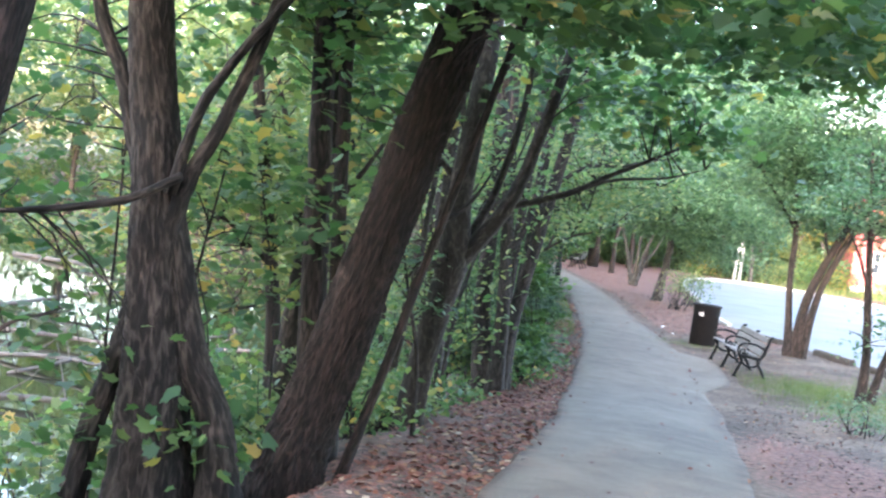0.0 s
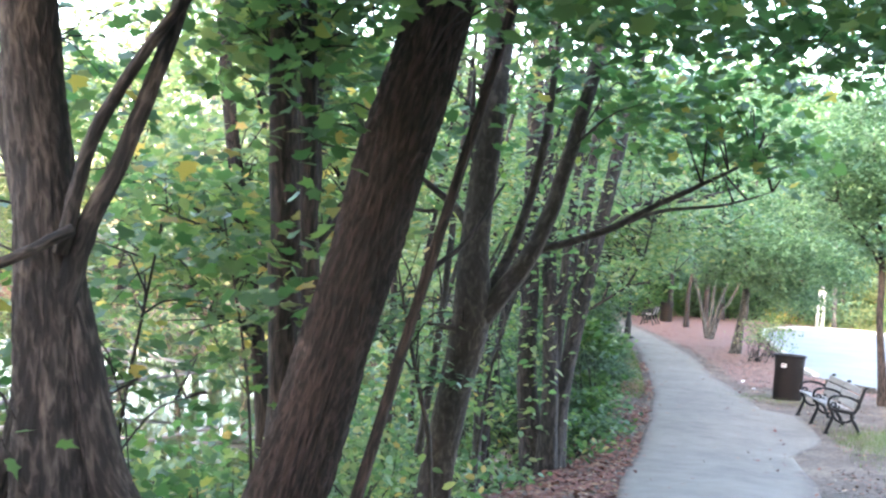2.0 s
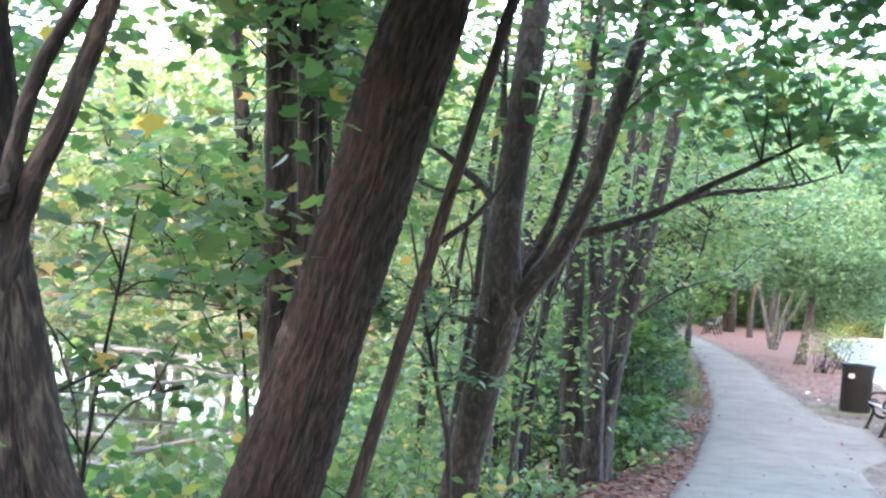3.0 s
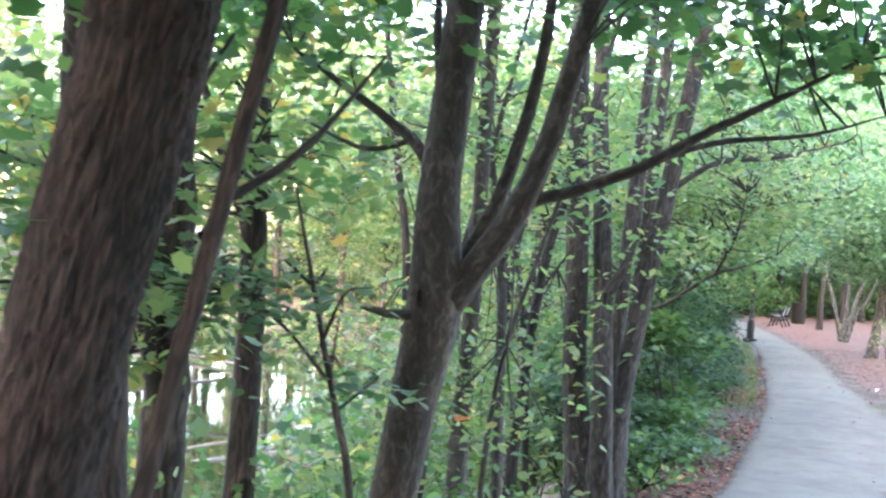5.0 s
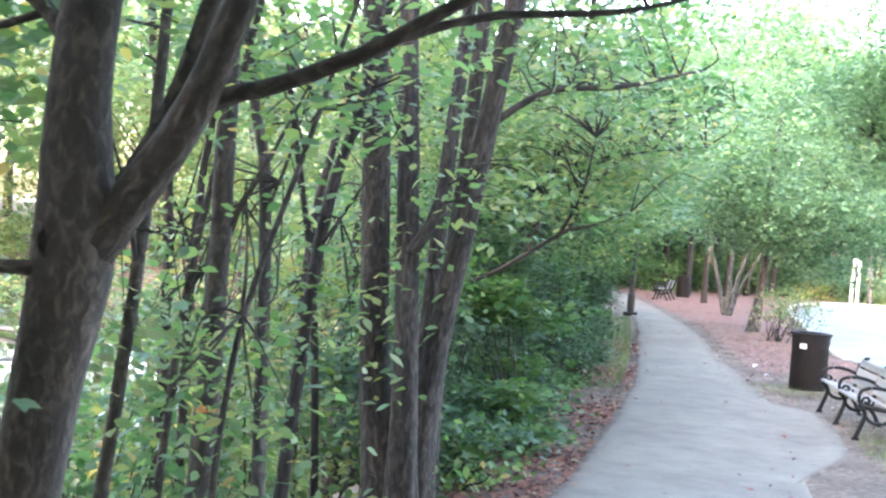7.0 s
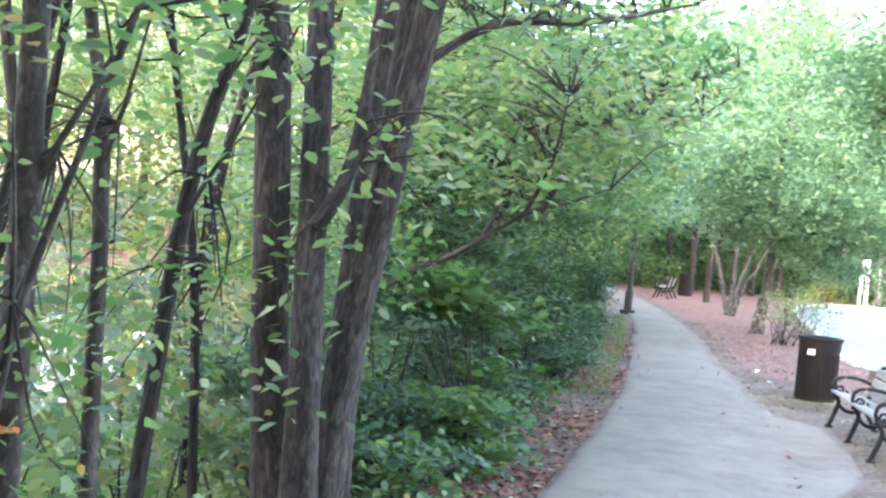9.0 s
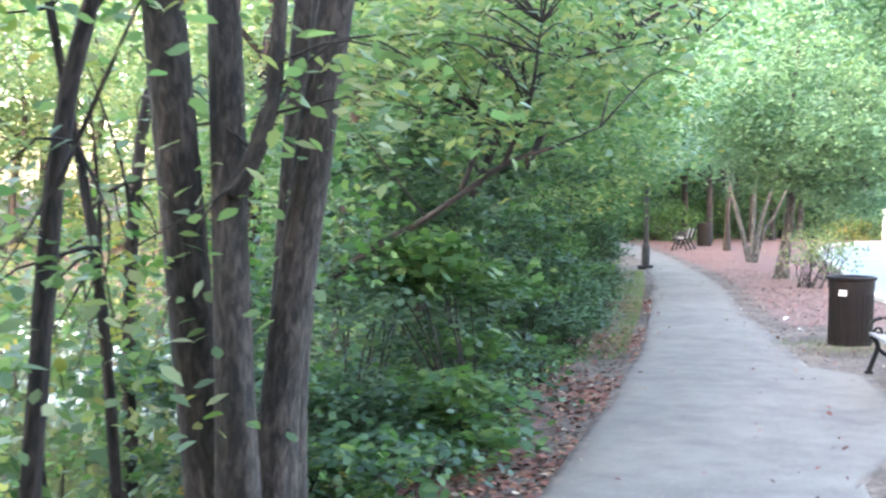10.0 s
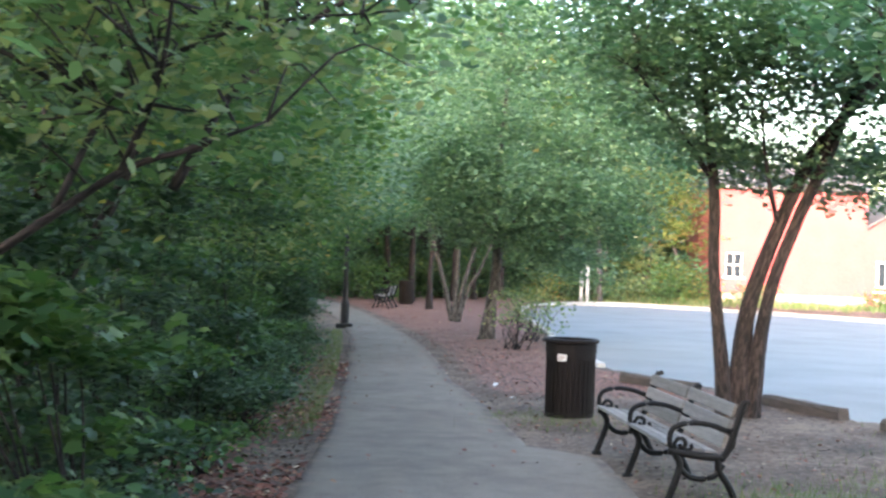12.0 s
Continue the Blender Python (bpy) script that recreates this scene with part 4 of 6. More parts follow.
# limbs that arch out of the thicket over the path
tree("thicket_tree", "crooked tree in the thicket arching over the path", (-0.75, 20.6),
     [(-0.4, 20.4, 0.9), (0.15, 20.2, 1.45), (0.8, 20.0, 1.83), (1.3, 20.0, 2.18), (1.62, 20.0, 2.3), (1.95, 20.1, 2.45)], [0.040, 0.034, 0.029, 0.024, 0.019, 0.014, 0.006], BARK_RED,
     limbs=[([(1.0, 20.0, 2.0), (1.2, 20.4, 2.6), (1.7, 20.8, 3.0), (2.6, 21.0, 3.18)], [0.020, 0.018, 0.013, 0.005]), ([(1.3, 20.0, 2.18), (1.5, 19.8, 2.6), (1.6, 19.6, 3.1)], [0.02, 0.015, 0.006])],
     blobs=[(1.4, 20.6, 3.3, 1.4, 1.3, 0.6, 90), (0.7, 20.0, 2.9, 0.9, 0.9, 0.7, 50), (2.0, 21.0, 2.9, 0.8, 0.9, 0.35, 36), (1.3, 20.0, 2.5, 0.6, 0.6, 0.3, 22)], leaf=SPRUNG, leaf_size=0.10, shape=OVAL, per=16, seed=141, flare=0.3, twigs=90)
tree("thicket_tree", "slim tree standing in the dense thicket", (-0.4, 23.0), [(0.2, 22.6, 1.2), (0.8, 22.3, 2.3), (1.1, 22.1, 3.6), (1.3, 22.3, 5.5)], [0.055, 0.042, 0.038, 0.034, 0.016], BARK_RED,
     limbs=[([(1.16, 22.0, 2.2), (1.5, 22.3, 2.9), (2.1, 22.6, 3.5), (2.9, 23.0, 3.9)], [0.035, 0.03, 0.02, 0.008]), ([(1.12, 22.0, 2.8), (0.8, 21.8, 3.3), (0.5, 21.6, 3.9)], [0.03, 0.02, 0.008])],
     blobs=[(1.3, 22.3, 4.4, 1.5, 1.4, 0.9, 100), (2.2, 22.9, 3.7, 1.0, 1.1, 0.5, 50), (0.9, 22.4, 3.0, 0.9, 0.9, 0.7, 50)], leaf=MAPLE, leaf_size=0.11, shape=OVAL, per=16, seed=151, flare=0.3, twigs=80)
for k, (x, y, h) in enumerate([(-0.7, 25.0, 6.5), (-0.3, 28.5, 6.0), (-0.8, 32.0, 7.0), (-0.5, 36.0, 6.5), (-1.0, 40.5, 7.5), (-1.4, 45.0, 8.0), (-2.0, 27.0, 8.0), (-1.6, 37.0, 9.0), (-1.2, 21.5, 7.0)]):
    tree("thicket_tree", "leafy tree rising out of the waterside thicket", (x, y), [(x + 0.1, y, 1.5), (x + 0.3, y - 0.1, 3.2), (x + 0.5, y, h * 0.75)], [0.09, 0.075, 0.06, 0.025], BARK_DARK,
         limbs=[([(x + 0.25, y, 2.6), (x + 0.9, y - 0.3, 3.3), (x + 1.6, y - 0.5, 3.9)], [0.035, 0.025, 0.008]), ([(x + 0.3, y, 3.0), (x - 0.4, y - 0.3, 3.9), (x - 0.9, y - 0.3, 4.8)], [0.03, 0.02, 0.008])],
         blobs=[(x + 0.5, y, h * 0.62, 1.6, 1.6, h * 0.24, 120), (x + 1.7, y - 0.3, 3.2, 1.1, 1.1, 0.8, 80), (x + 0.3, y - 0.2, 2.4, 1.1, 1.2, 0.7, 50), (x + 1.7, y, 4.7, 1.3, 1.4, 0.9, 70)] + ([(x + 2.1, y + 0.5, 2.7, 0.9, 1.0, 0.6, 50), (x + 1.2, y - 0.4, 1.9, 0.7, 0.9, 0.6, 36)] if y > 30 else []), leaf=(MAPLE, HEDGE_C, SPRUNG)[k % 3], leaf_size=0.12, shape=OVAL, per=18, spread=0.3, tilt=0.4, flat=0.25, seed=160 + k, flare=0.3, twigs=40, group="thicket trees")


# ---- thicket along the bank ----
def shrub(name, label, x, y, blobs, mat, size, per, seed, group="", stems=7, category="bush", shape=KITE, spread=0.16, flat=0.6, tilt=0.8):
    z0 = gz(x, y)
    root = thing(name, (x, y, z0), label, category, group)
    pos, mid = sprays(blobs, per, spread, flat, seed, 0.25)
    low = ground_z(pos[:, 0], pos[:, 1])
    pos = pos[pos[:, 2] > low + 0.03]
    off = np.array([x, y, z0])
    leaves("foliage", pos - off, size, mat, root, shape, tilt, seed)
    rng = np.random.default_rng(seed)
    tw = []
    for m in mid[rng.permutation(len(mid))[:stems * 6]]:
        s = np.array([x + rng.normal(0, 0.12), y + rng.normal(0, 0.12), 0])
        s[2] = gz(s[0], s[1]) - 0.05
        tw.append(tube_data([s - off, (s * 0.45 + m * 0.55) - off + rng.normal(0, 0.08, 3), m - off], [0.013, 0.009, 0.003], 5, 7))
    tagged(joined_tubes("brushwood", tw, BARK_DARK, root), kind="stuff")
    return root


rng = np.random.default_rng(44)
for k, y in enumerate(np.arange(18.4, 46, 1.15)):
    e = float(left_edge(y))
    x = e - 1.35 + rng.normal(0, 0.22)
    h = (1.25, 2.5, 1.7, 3.0, 1.5, 2.2, 3.3)[k % 7] * rng.uniform(0.85, 1.1)
    z = gz(x, y)
    clumps = []
    for j in range(7 + int(5 * h)):
        up = rng.uniform(0.08, 1.0)
        reach = 0.45 + 0.35 * math.sin(3.1 * up + k)
        clumps.append((x + rng.uniform(-0.9, 0.35) * (0.7 + reach * 0.7) - 0.15 * up, y + rng.uniform(-0.75, 0.75), z + up * h, rng.uniform(0.16, 0.42), rng.uniform(0.2, 0.45), rng.uniform(0.05, 0.16), 7))
    shrub("bush", "dense dark green shrub at the path's leafy edge", x, y, clumps, (HEDGE, HEDGE_B, HEDGE_C, HEDGE, HEDGE_B)[k % 5], (0.085, 0.075, 0.105, 0.095)[k % 4], 34, 300 + k, "thicket shrubs", 2, spread=0.17, shape=(OVAL, KITE, LOBED)[k % 3], flat=0.28, tilt=0.38)
    if k % 2 == 0:
        xb = x - 1.0
        zb = gz(xb, y)
        shrub("bush", "tall dark shrub at the back of the thicket", xb, y, [(xb, y, zb + 1.5, 0.9, 1.2, 1.1, 70), (xb + 0.4, y + 0.3, zb + 2.4, 0.8, 1.0, 0.7, 40)], (HEDGE_C, HEDGE_B)[k // 2 % 2], 0.085, 16, 400 + k, "back thicket shrubs", 1)
for k, y in enumerate(np.arange(18.0, 40, 0.85)):
    x = float(left_edge(y)) - 1.32 + rng.normal(0, 0.16)
    z = gz(x, y)
    h = rng.uniform(0.4, 0.95)
    shrub("fern", "low feathery bluish green growth at the thicket's foot", x, y, [(x + rng.normal(0, 0.2), y + rng.normal(0, 0.25), z + h * rng.uniform(0.35, 1.0), 0.3, 0.35, 0.10, 9) for _ in range(6)], (HEDGE_B, HEDGE)[k % 2], 0.06, 26, 1300 + k, "thicket ferns", 2, category="plant", spread=0.15, flat=0.3, tilt=0.35)
for k, (x, y, h) in enumerate([(0.55, 17.6, 0.45), (0.8, 18.3, 0.5), (0.15, 16.1, 0.5), (-0.5, 15.4, 0.7), (-0.1, 14.6, 0.5), (-0.6, 13.2, 0.8), (-0.2, 13.3, 0.45), (-1.2, 13.0, 0.8), (-1.0, 11.0, 0.8), (-0.4, 11.2, 0.5), (-0.9, 9.4, 0.5), (-2.2, 15.6, 0.9), (-1.6, 17.6, 1.1), (-2.6, 12.6, 0.8), (-0.2, 12.9, 0.4), (-1.0, 15.9, 1.0)]):
    z = gz(x, y)
    shrub("undergrowth", "low leafy undergrowth on the pond bank", x, y, [(x, y, z + h * 0.6, 0.55, 0.55, h * 0.7, 30)], (MAPLE_LIGHT, HEDGE_C, SPRUNG)[k % 3], 0.10, 12, 500 + k, "bank undergrowth", 4, shape=OVAL)


shrub("plant", "low sprawling green plant on the trodden verge", 5.5, 17.4, [(5.5, 17.4, gz(5.5, 17.4) + 0.22, 0.45, 0.4, 0.2, 16), (5.8, 17.6, gz(5.8, 17.6) + 0.4, 0.4, 0.4, 0.2, 10)], SMALL, 0.08, 12, 243, "", 2, category="plant", flat=0.3, tilt=0.4)
tree("ornamental_tree", "leaning multi-stemmed small tree on the bare verge", (6.62, 22.2),
     [(6.58, 22.2, 0.9), (6.44, 22.2, 2.0), (6.30, 22.1, 3.0), (6.1, 22.0, 4.4)], [0.085, 0.07, 0.062, 0.05, 0.02], BARK_RED,
     stems=[([(6.74, 22.2, 0), (6.92, 22.2, 0.9), (7.25, 22.2, 2.0), (7.5, 22.2, 3.4)], [0.075, 0.06, 0.05, 0.02])],
     limbs=[([(6.44, 22.2, 2.0), (6.1, 21.8, 2.6), (5.7, 21.4, 3.1)], [0.03, 0.022, 0.008]), ([(6.58, 22.2, 0.9), (6.4, 21.9, 1.2), (6.1, 21.6, 1.3)], [0.018, 0.013, 0.004])],
     blobs=[(6.3, 22.0, 3.7, 1.2, 1.1, 0.8, 90), (5.7, 21.5, 3.3, 0.8, 0.8, 0.4, 40), (7.3, 22.3, 3.4, 1.0, 0.9, 0.7, 50), (7.0, 22.1, 1.5, 0.6, 0.5, 0.4, 14), (6.6, 22.1, 1.0, 0.35, 0.3, 0.25, 5)],
     leaf=SMALL, leaf_size=0.10, per=20, spread=0.22, seed=245, twigs=60, tilt=0.45, flat=0.3, flare=0.35)

rng = np.random.default_rng(47)
for k, y in enumerate((17.4, 18.6, 19.9, 21.5, 23.4, 25.0, 27.5, 30.2, 33.0, 36.5)):
    x = float(left_edge(y)) - rng.uniform(0.75, 1.0)
    z = gz(x, y)
    shrub("seedling", "small broad-leaved seedlings at the thicket's foot", x, y, [(x, y, z + 0.16, 0.32, 0.45, 0.16, 14)], (HEDGE_C, MAPLE)[k % 2], 0.085, 8, 580 + k, "edge seedlings", 2, category="plant", shape=OVAL, spread=0.12)
rng = np.random.default_rng(46)
for k in range(16):
    y = 9.5 + 0.6 * k
    x = float(left_edge(y)) - rng.uniform(2.4, 3.9)
    h = rng.uniform(0.7, 1.2) if y < 13 else rng.uniform(0.8, 1.5)
    z = max(gz(x, y), WATER_Z - 0.1)
    shrub("undergrowth", "leafy shrub leaning over the pond's edge", x, y, [(x, y, z + h * 0.75, 0.7, 0.6, h * 0.75, 36)], (MAPLE_LIGHT, MAPLE, SPRUNG)[k % 3], 0.115, 11, 560 + k, "pond edge shrubs", 3, shape=LOBED, spread=0.2)

# ---- trees beyond the bench ----
tree("ornamental_tree", "three-stemmed small-leaved tree by the parking lot", (6.75, 30.0),
     [(6.84, 30.0, 1.26), (7.15, 30.0, 2.26), (7.6, 30.0, 3.3), (8.2, 30.1, 4.1), (8.9, 30.3, 5.6)], [0.125, 0.094, 0.088, 0.082, 0.068, 0.03], BARK_RED,
     stems=[([(6.62, 29.95, 0), (6.51, 29.95, 0.85), (6.40, 29.95, 1.8), (6.37, 29.95, 2.8), (6.25, 30.0, 3.8), (6.0, 30.1, 5.6)], [0.09, 0.08, 0.07, 0.07, 0.05, 0.02]),
            ([(6.88, 29.95, 0), (7.06, 29.9, 1.41), (7.38, 29.9, 2.41), (7.84, 29.9, 3.5), (8.1, 29.8, 4.6), (7.9, 29.6, 6.0)], [0.09, 0.072, 0.07, 0.068, 0.05, 0.02])],
     limbs=[([(8.15, 30.05, 4.0), (7.95, 29.2, 4.0), (7.75, 28.2, 4.1), (7.5, 27.5, 4.6)], [0.07, 0.06, 0.05, 0.02]), ([(6.37, 29.95, 2.9), (5.9, 29.8, 3.5), (5.3, 29.6, 4.2)], [0.04, 0.03, 0.01]), ([(7.2, 30, 2.35), (6.9, 29.6, 3.2), (6.7, 29.2, 4.2)], [0.035, 0.025, 0.01])],
     blobs=[(7.2, 30.0, 5.3, 2.6, 2.0, 1.6, 480), (6.2, 29.7, 4.1, 1.6, 1.4, 0.9, 190), (8.6, 29.6, 4.2, 1.4, 1.4, 0.8, 130), (7.0, 30.0, 6.9, 2.4, 1.8, 1.2, 200), (7.5, 28.6, 4.6, 1.7, 1.4, 0.8, 160), (5.4, 30.2, 4.8, 1.4, 1.3, 0.9, 130), (6.9, 30.4, 3.2, 1.2, 0.9, 0.45, 70), (8.4, 30.6, 3.1, 1.2, 0.9, 0.5, 70), (9.6, 31.0, 3.4, 1.2, 1.0, 0.7, 60)],
     leaf=SMALL, leaf_size=0.12, shape=KITE, per=24, spread=0.26, seed=201, twigs=150, tilt=0.45, flat=0.3, sides=40, furrow=0.07, plates=16)
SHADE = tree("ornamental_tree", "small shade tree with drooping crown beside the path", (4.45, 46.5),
     [(4.52, 46.5, 0.7), (4.62, 46.5, 1.5), (4.65, 46.5, 2.6), (4.6, 46.6, 4.2), (4.8, 46.8, 6.5)], [0.17, 0.14, 0.13, 0.12, 0.09, 0.04], BARK_PALE,
     limbs=[([(4.63, 46.5, 2.2), (5.2, 46.0, 3.2), (6.0, 45.5, 4.2)], [0.06, 0.05, 0.02]), ([(4.63, 46.5, 2.4), (4.0, 46.0, 3.3), (3.3, 45.5, 4.2)], [0.06, 0.05, 0.02])],
     blobs=[(4.8, 46.2, 5.2, 2.8, 2.6, 2.2, 330), (5.8, 44.6, 3.3, 1.9, 1.9, 1.2, 190), (5.9, 45.6, 2.2, 0.9, 1.0, 0.6, 60), (3.5, 45.3, 2.8, 0.9, 0.9, 0.6, 44), (6.6, 47.4, 1.9, 0.8, 0.8, 0.5, 36), (4.9, 45.4, 2.6, 0.7, 0.7, 0.4, 26), (7.6, 46.2, 2.9, 1.2, 1.2, 0.8, 80), (3.4, 45.2, 3.9, 1.5, 1.7, 1.2, 150), (9.0, 48.0, 5.0, 1.8, 1.8, 2.0, 170), (7.2, 45.6, 4.6, 1.7, 1.8, 1.6, 140), (5.0, 46.4, 8.0, 2.6, 2.4, 1.7, 200), (7.8, 47.0, 7.0, 2.0, 2.0, 1.6, 120)],
     leaf=SMALL, leaf_size=0.15, per=22, spread=0.27, seed=211, twigs=60, tilt=0.55, flat=0.35)
MYRTLE = tree("crape_myrtle", "pale-stemmed multi-trunk tree in the mulch bed", (4.02, 55.5),
     [(3.78, 55.5, 0.8), (3.55, 55.5, 1.65), (3.25, 55.5, 2.6), (2.9, 55.6, 4.2)], [0.09, 0.075, 0.07, 0.06, 0.025], BARK_PALE,
     stems=[([(4.05, 55.5, 0), (4.1, 55.5, 1.5), (4.12, 55.6, 2.6), (4.2, 55.7, 4.2)], [0.08, 0.065, 0.055, 0.025]), ([(4.10, 55.45, 0), (4.32, 55.5, 1.2), (4.63, 55.5, 2.3), (5.1, 55.5, 4.0)], [0.085, 0.07, 0.06, 0.025]), ([(4.14, 55.55, 0), (4.50, 55.6, 1.1), (4.85, 55.6, 1.7), (5.6, 55.7, 3.6)], [0.07, 0.055, 0.05, 0.02])],
     blobs=[(4.0, 55.5, 4.6, 2.4, 2.2, 1.7, 260), (5.4, 55.2, 4.2, 1.6, 1.6, 1.3, 110), (2.6, 55.3, 4.4, 1.4, 1.5, 1.2, 90), (4.2, 55.5, 7.4, 2.2, 2.2, 1.8, 160)], leaf=SMALL, leaf_size=0.16, per=20, spread=0.36, seed=221, twigs=40, tilt=0.42, flat=0.28)
for ob, x, y, k in ((SHADE, 4.43, 44.2, 0.94), (MYRTLE, 3.92, 52.8, 0.94)):
    ob.matrix_basis = pose(x, y, gz(x, y)) @ Matrix.Diagonal((k, k, k, 1))
tree("ornamental_tree", "dark shade tree behind the mulch bed", (3.3, 62.0), [(3.3, 62, 1.5), (3.4, 62, 3.0), (3.2, 62, 6.0)], [0.11, 0.09, 0.08, 0.04], BARK_DARK,
     blobs=[(3.2, 62, 5.6, 3.4, 3.0, 2.6, 330), (1.6, 60, 5.4, 2.0, 2.0, 1.8, 130), (3.0, 62, 9.4, 3.4, 3.0, 2.4, 260)], leaf=SMALL, leaf_size=0.19, per=20, spread=0.45, seed=231, tilt=0.42, flat=0.28)
shrub("bush", "thin twiggy shrub with sparse pale leaves beside the lot", 4.86, 41.4, [(4.82, 41.4, 0.85, 0.55, 0.5, 0.5, 40), (5.15, 41.4, 1.1, 0.5, 0.4, 0.35, 22)], SPRUNG, 0.09, 9, 241, "", 3)
shrub("bush", "small shrub with sparse pale leaves beside the lot", 5.6, 44.5, [(5.6, 44.5, 0.7, 0.7, 0.7, 0.6, 45)], SPRUNG, 0.10, 10, 242, "", 2)


# ---- woods: grown trees, copied with their own turn and height ----
def wood_tree(seed, mat, bark_mat, label, name="woodland_tree", height=9.0, low=1.6, wide=2.6, n=230, size=0.24):
    r = np.random.default_rng(seed)
    root = thing(name, (0, 0, 0), label, "tree", "woodland trees")
    tr = [(0, 0, -0.3), (r.normal(0, 0.1), r.normal(0, 0.1), height * 0.3), (r.normal(0, 0.3), r.normal(0, 0.3), height * 0.6), (r.normal(0, 0.4), r.normal(0, 0.4), height * 0.92)]
    tube("trunk", tr, [0.16, 0.13, 0.10, 0.03], bark_mat, root, 8, 14, 0.04, seed, 0.4)
    for k in range(6):
        a, z = r.uniform(0, 6.28), height * r.uniform(0.28, 0.7)
        tube("limb", [(0, 0, z), (math.cos(a) * wide * 0.4, math.sin(a) * wide * 0.4, z + 0.6), (math.cos(a) * wide * 0.8, math.sin(a) * wide * 0.8, z + 1.3)], [0.05, 0.04, 0.012], bark_mat, root, 6, 8, 0.0, seed + k)
    blobs = [(0, 0, height * 0.66, wide * 0.8, wide * 0.8, height * 0.30, n // 2)]
    for k in range(9):
        a, q = r.uniform(0, 6.28), r.uniform(0.45, 0.95)
        blobs.append((math.cos(a) * wide * q, math.sin(a) * wide * q, r.uniform(low + 0.5, height * 0.85), wide * 0.38, wide * 0.38, height * 0.11, n // 18))
    pos, _ = sprays(blobs, 22, 0.42, 0.3, seed)
    leaves("crown", pos, size, mat, root, KITE, 0.45, seed)
    return root


WOODS = [wood_tree(601, MAPLE, BARK_DARK, "leafy green woodland tree with dark trunk"), wood_tree(602, SPRUNG, BARK_GREY, "light green woodland tree with grey trunk"),
         wood_tree(603, SMALL, BARK_DARK, "bluish green woodland tree with dark trunk", low=2.6), wood_tree(604, YELLOW, BARK_GREY, "yellowing early-autumn woodland tree", low=0.6)]
rng = np.random.default_rng(77)
SPOTS = []
for x, y, k, s in [(-4.5, 60, 0, 1.1), (-1.8, 70, 0, 1.0), (1.5, 74, 2, 1.1), (4.5, 72, 2, 1.0), (-7, 52, 1, 1.1), (-4.0, 50, 0, 1.0), (0.5, 82, 0, 1.7), (4.0, 80, 2, 1.8), (7.5, 84, 0, 2.0), (-6, 72, 2, 1.3), (-10, 64, 1, 1.2), (10.8, 84, 2, 1.1), (6.5, 92, 2, 2.2), (0, 95, 0, 2.2),
                   (13.6, 86.5, 1, 0.9), (16.0, 87.5, 3, 0.95), (18.0, 88.5, 3, 0.8), (14.5, 92, 0, 1.6), (17.5, 95, 3, 1.25), (11, 94, 2, 2.0), (19, 104, 1, 1.6), (25, 108, 2, 1.6), (33, 106, 1, 1.6), (42, 100, 2, 1.5), (33, 78, 1, 0.55),
                   (-9, 40, 1, 0.66), (-11, 42, 1, 0.75), (-14, 44, 1, 0.8), (-17, 45, 1, 0.8), (-20, 44, 1, 0.8), (-23, 46, 1, 0.85), (-7, 44, 1, 0.75), (-12, 49, 1, 1.0), (-16, 51, 1, 1.05), (-20, 52, 1, 1.05), (-8, 50, 1, 1.0), (-24, 53, 1, 1.1), (-26, 48, 1, 0.95), (-10, 55, 1, 1.1), (-26, 58, 1, 1.2), (-16, 62, 1, 1.3), (-31, 42, 1, 1.0), (-34, 48, 1, 1.1), (-5.5, 36, 1, 0.6),
                   # (-4.0, -3.5) to (11.5, 13.0): unseen trees added to dim the near trunks
                   (-45, 12, 1, 1.3), (-5.5, 42, 1, 0.75), (-4.0, -3.5, 0, 1.2), (-4.2, -9.5, 0, 1.3), (6.6, -4.0, 2, 1.25), (5.5, -11, 0, 1.4), (8.8, 2.0, 2, 1.15), (9.6, 8.0, 0, 1.1), (0.0, -17, 0, 1.5), (11.5, 13.0, 2, 0.95), (-3.0, 78, 0, 1.5), (3.2, 87, 2, 2.0), (9.5, 89, 2, 1.9), (-9, 80, 0, 1.6), (7.0, 78, 2, 1.0), (2.6, 70, 2, 0.9), (-0.5, 76, 0, 1.1), (5.6, 75.5, 0, 0.8), (-6.5, 62, 0, 1.1), (-14, 72, 1, 1.7), (-21, 68, 1, 1.8), (13, 100, 2, 2.3), (7, 102, 0, 1.9), (-4, 92, 2, 1.8), (-12, 90, 0, 1.9), (-28, 72, 1, 1.9), (-36, 60, 1, 1.8)]:
    SPOTS.append((x, y, k, s))
for x in np.arange(-66, 56, 4.6):          # unseen wood added behind the start, to shade path, pond bank and lot
    SPOTS.append((float(x + rng.normal(0, 0.8)), -23.0 + float(rng.normal(0, 1.5)), int(rng.integers(0, 3)), 2.0))
    SPOTS.append((float(x + 2.0 + rng.normal(0, 0.8)), -32.0 + float(rng.normal(0, 1.5)), int(rng.integers(0, 3)), 2.35))
for i, (x, y, k, s) in enumerate(SPOTS):
    m = pose(x, y, gz(x, y) - 0.05, 0, 0, rng.uniform(0, 360)) @ Matrix.Diagonal((s, s, s * rng.uniform(0.92, 1.08), 1))
    if i < 4:
        WOODS[i].matrix_basis = pose((-4.5, -14, 1.5, 16.0)[i], (60, 58, 74, 87.5)[i], gz((-4.5, -14, 1.5, 16.0)[i], (60, 58, 74, 87.5)[i]) - 0.05)
    copy_thing(WOODS[k], m)
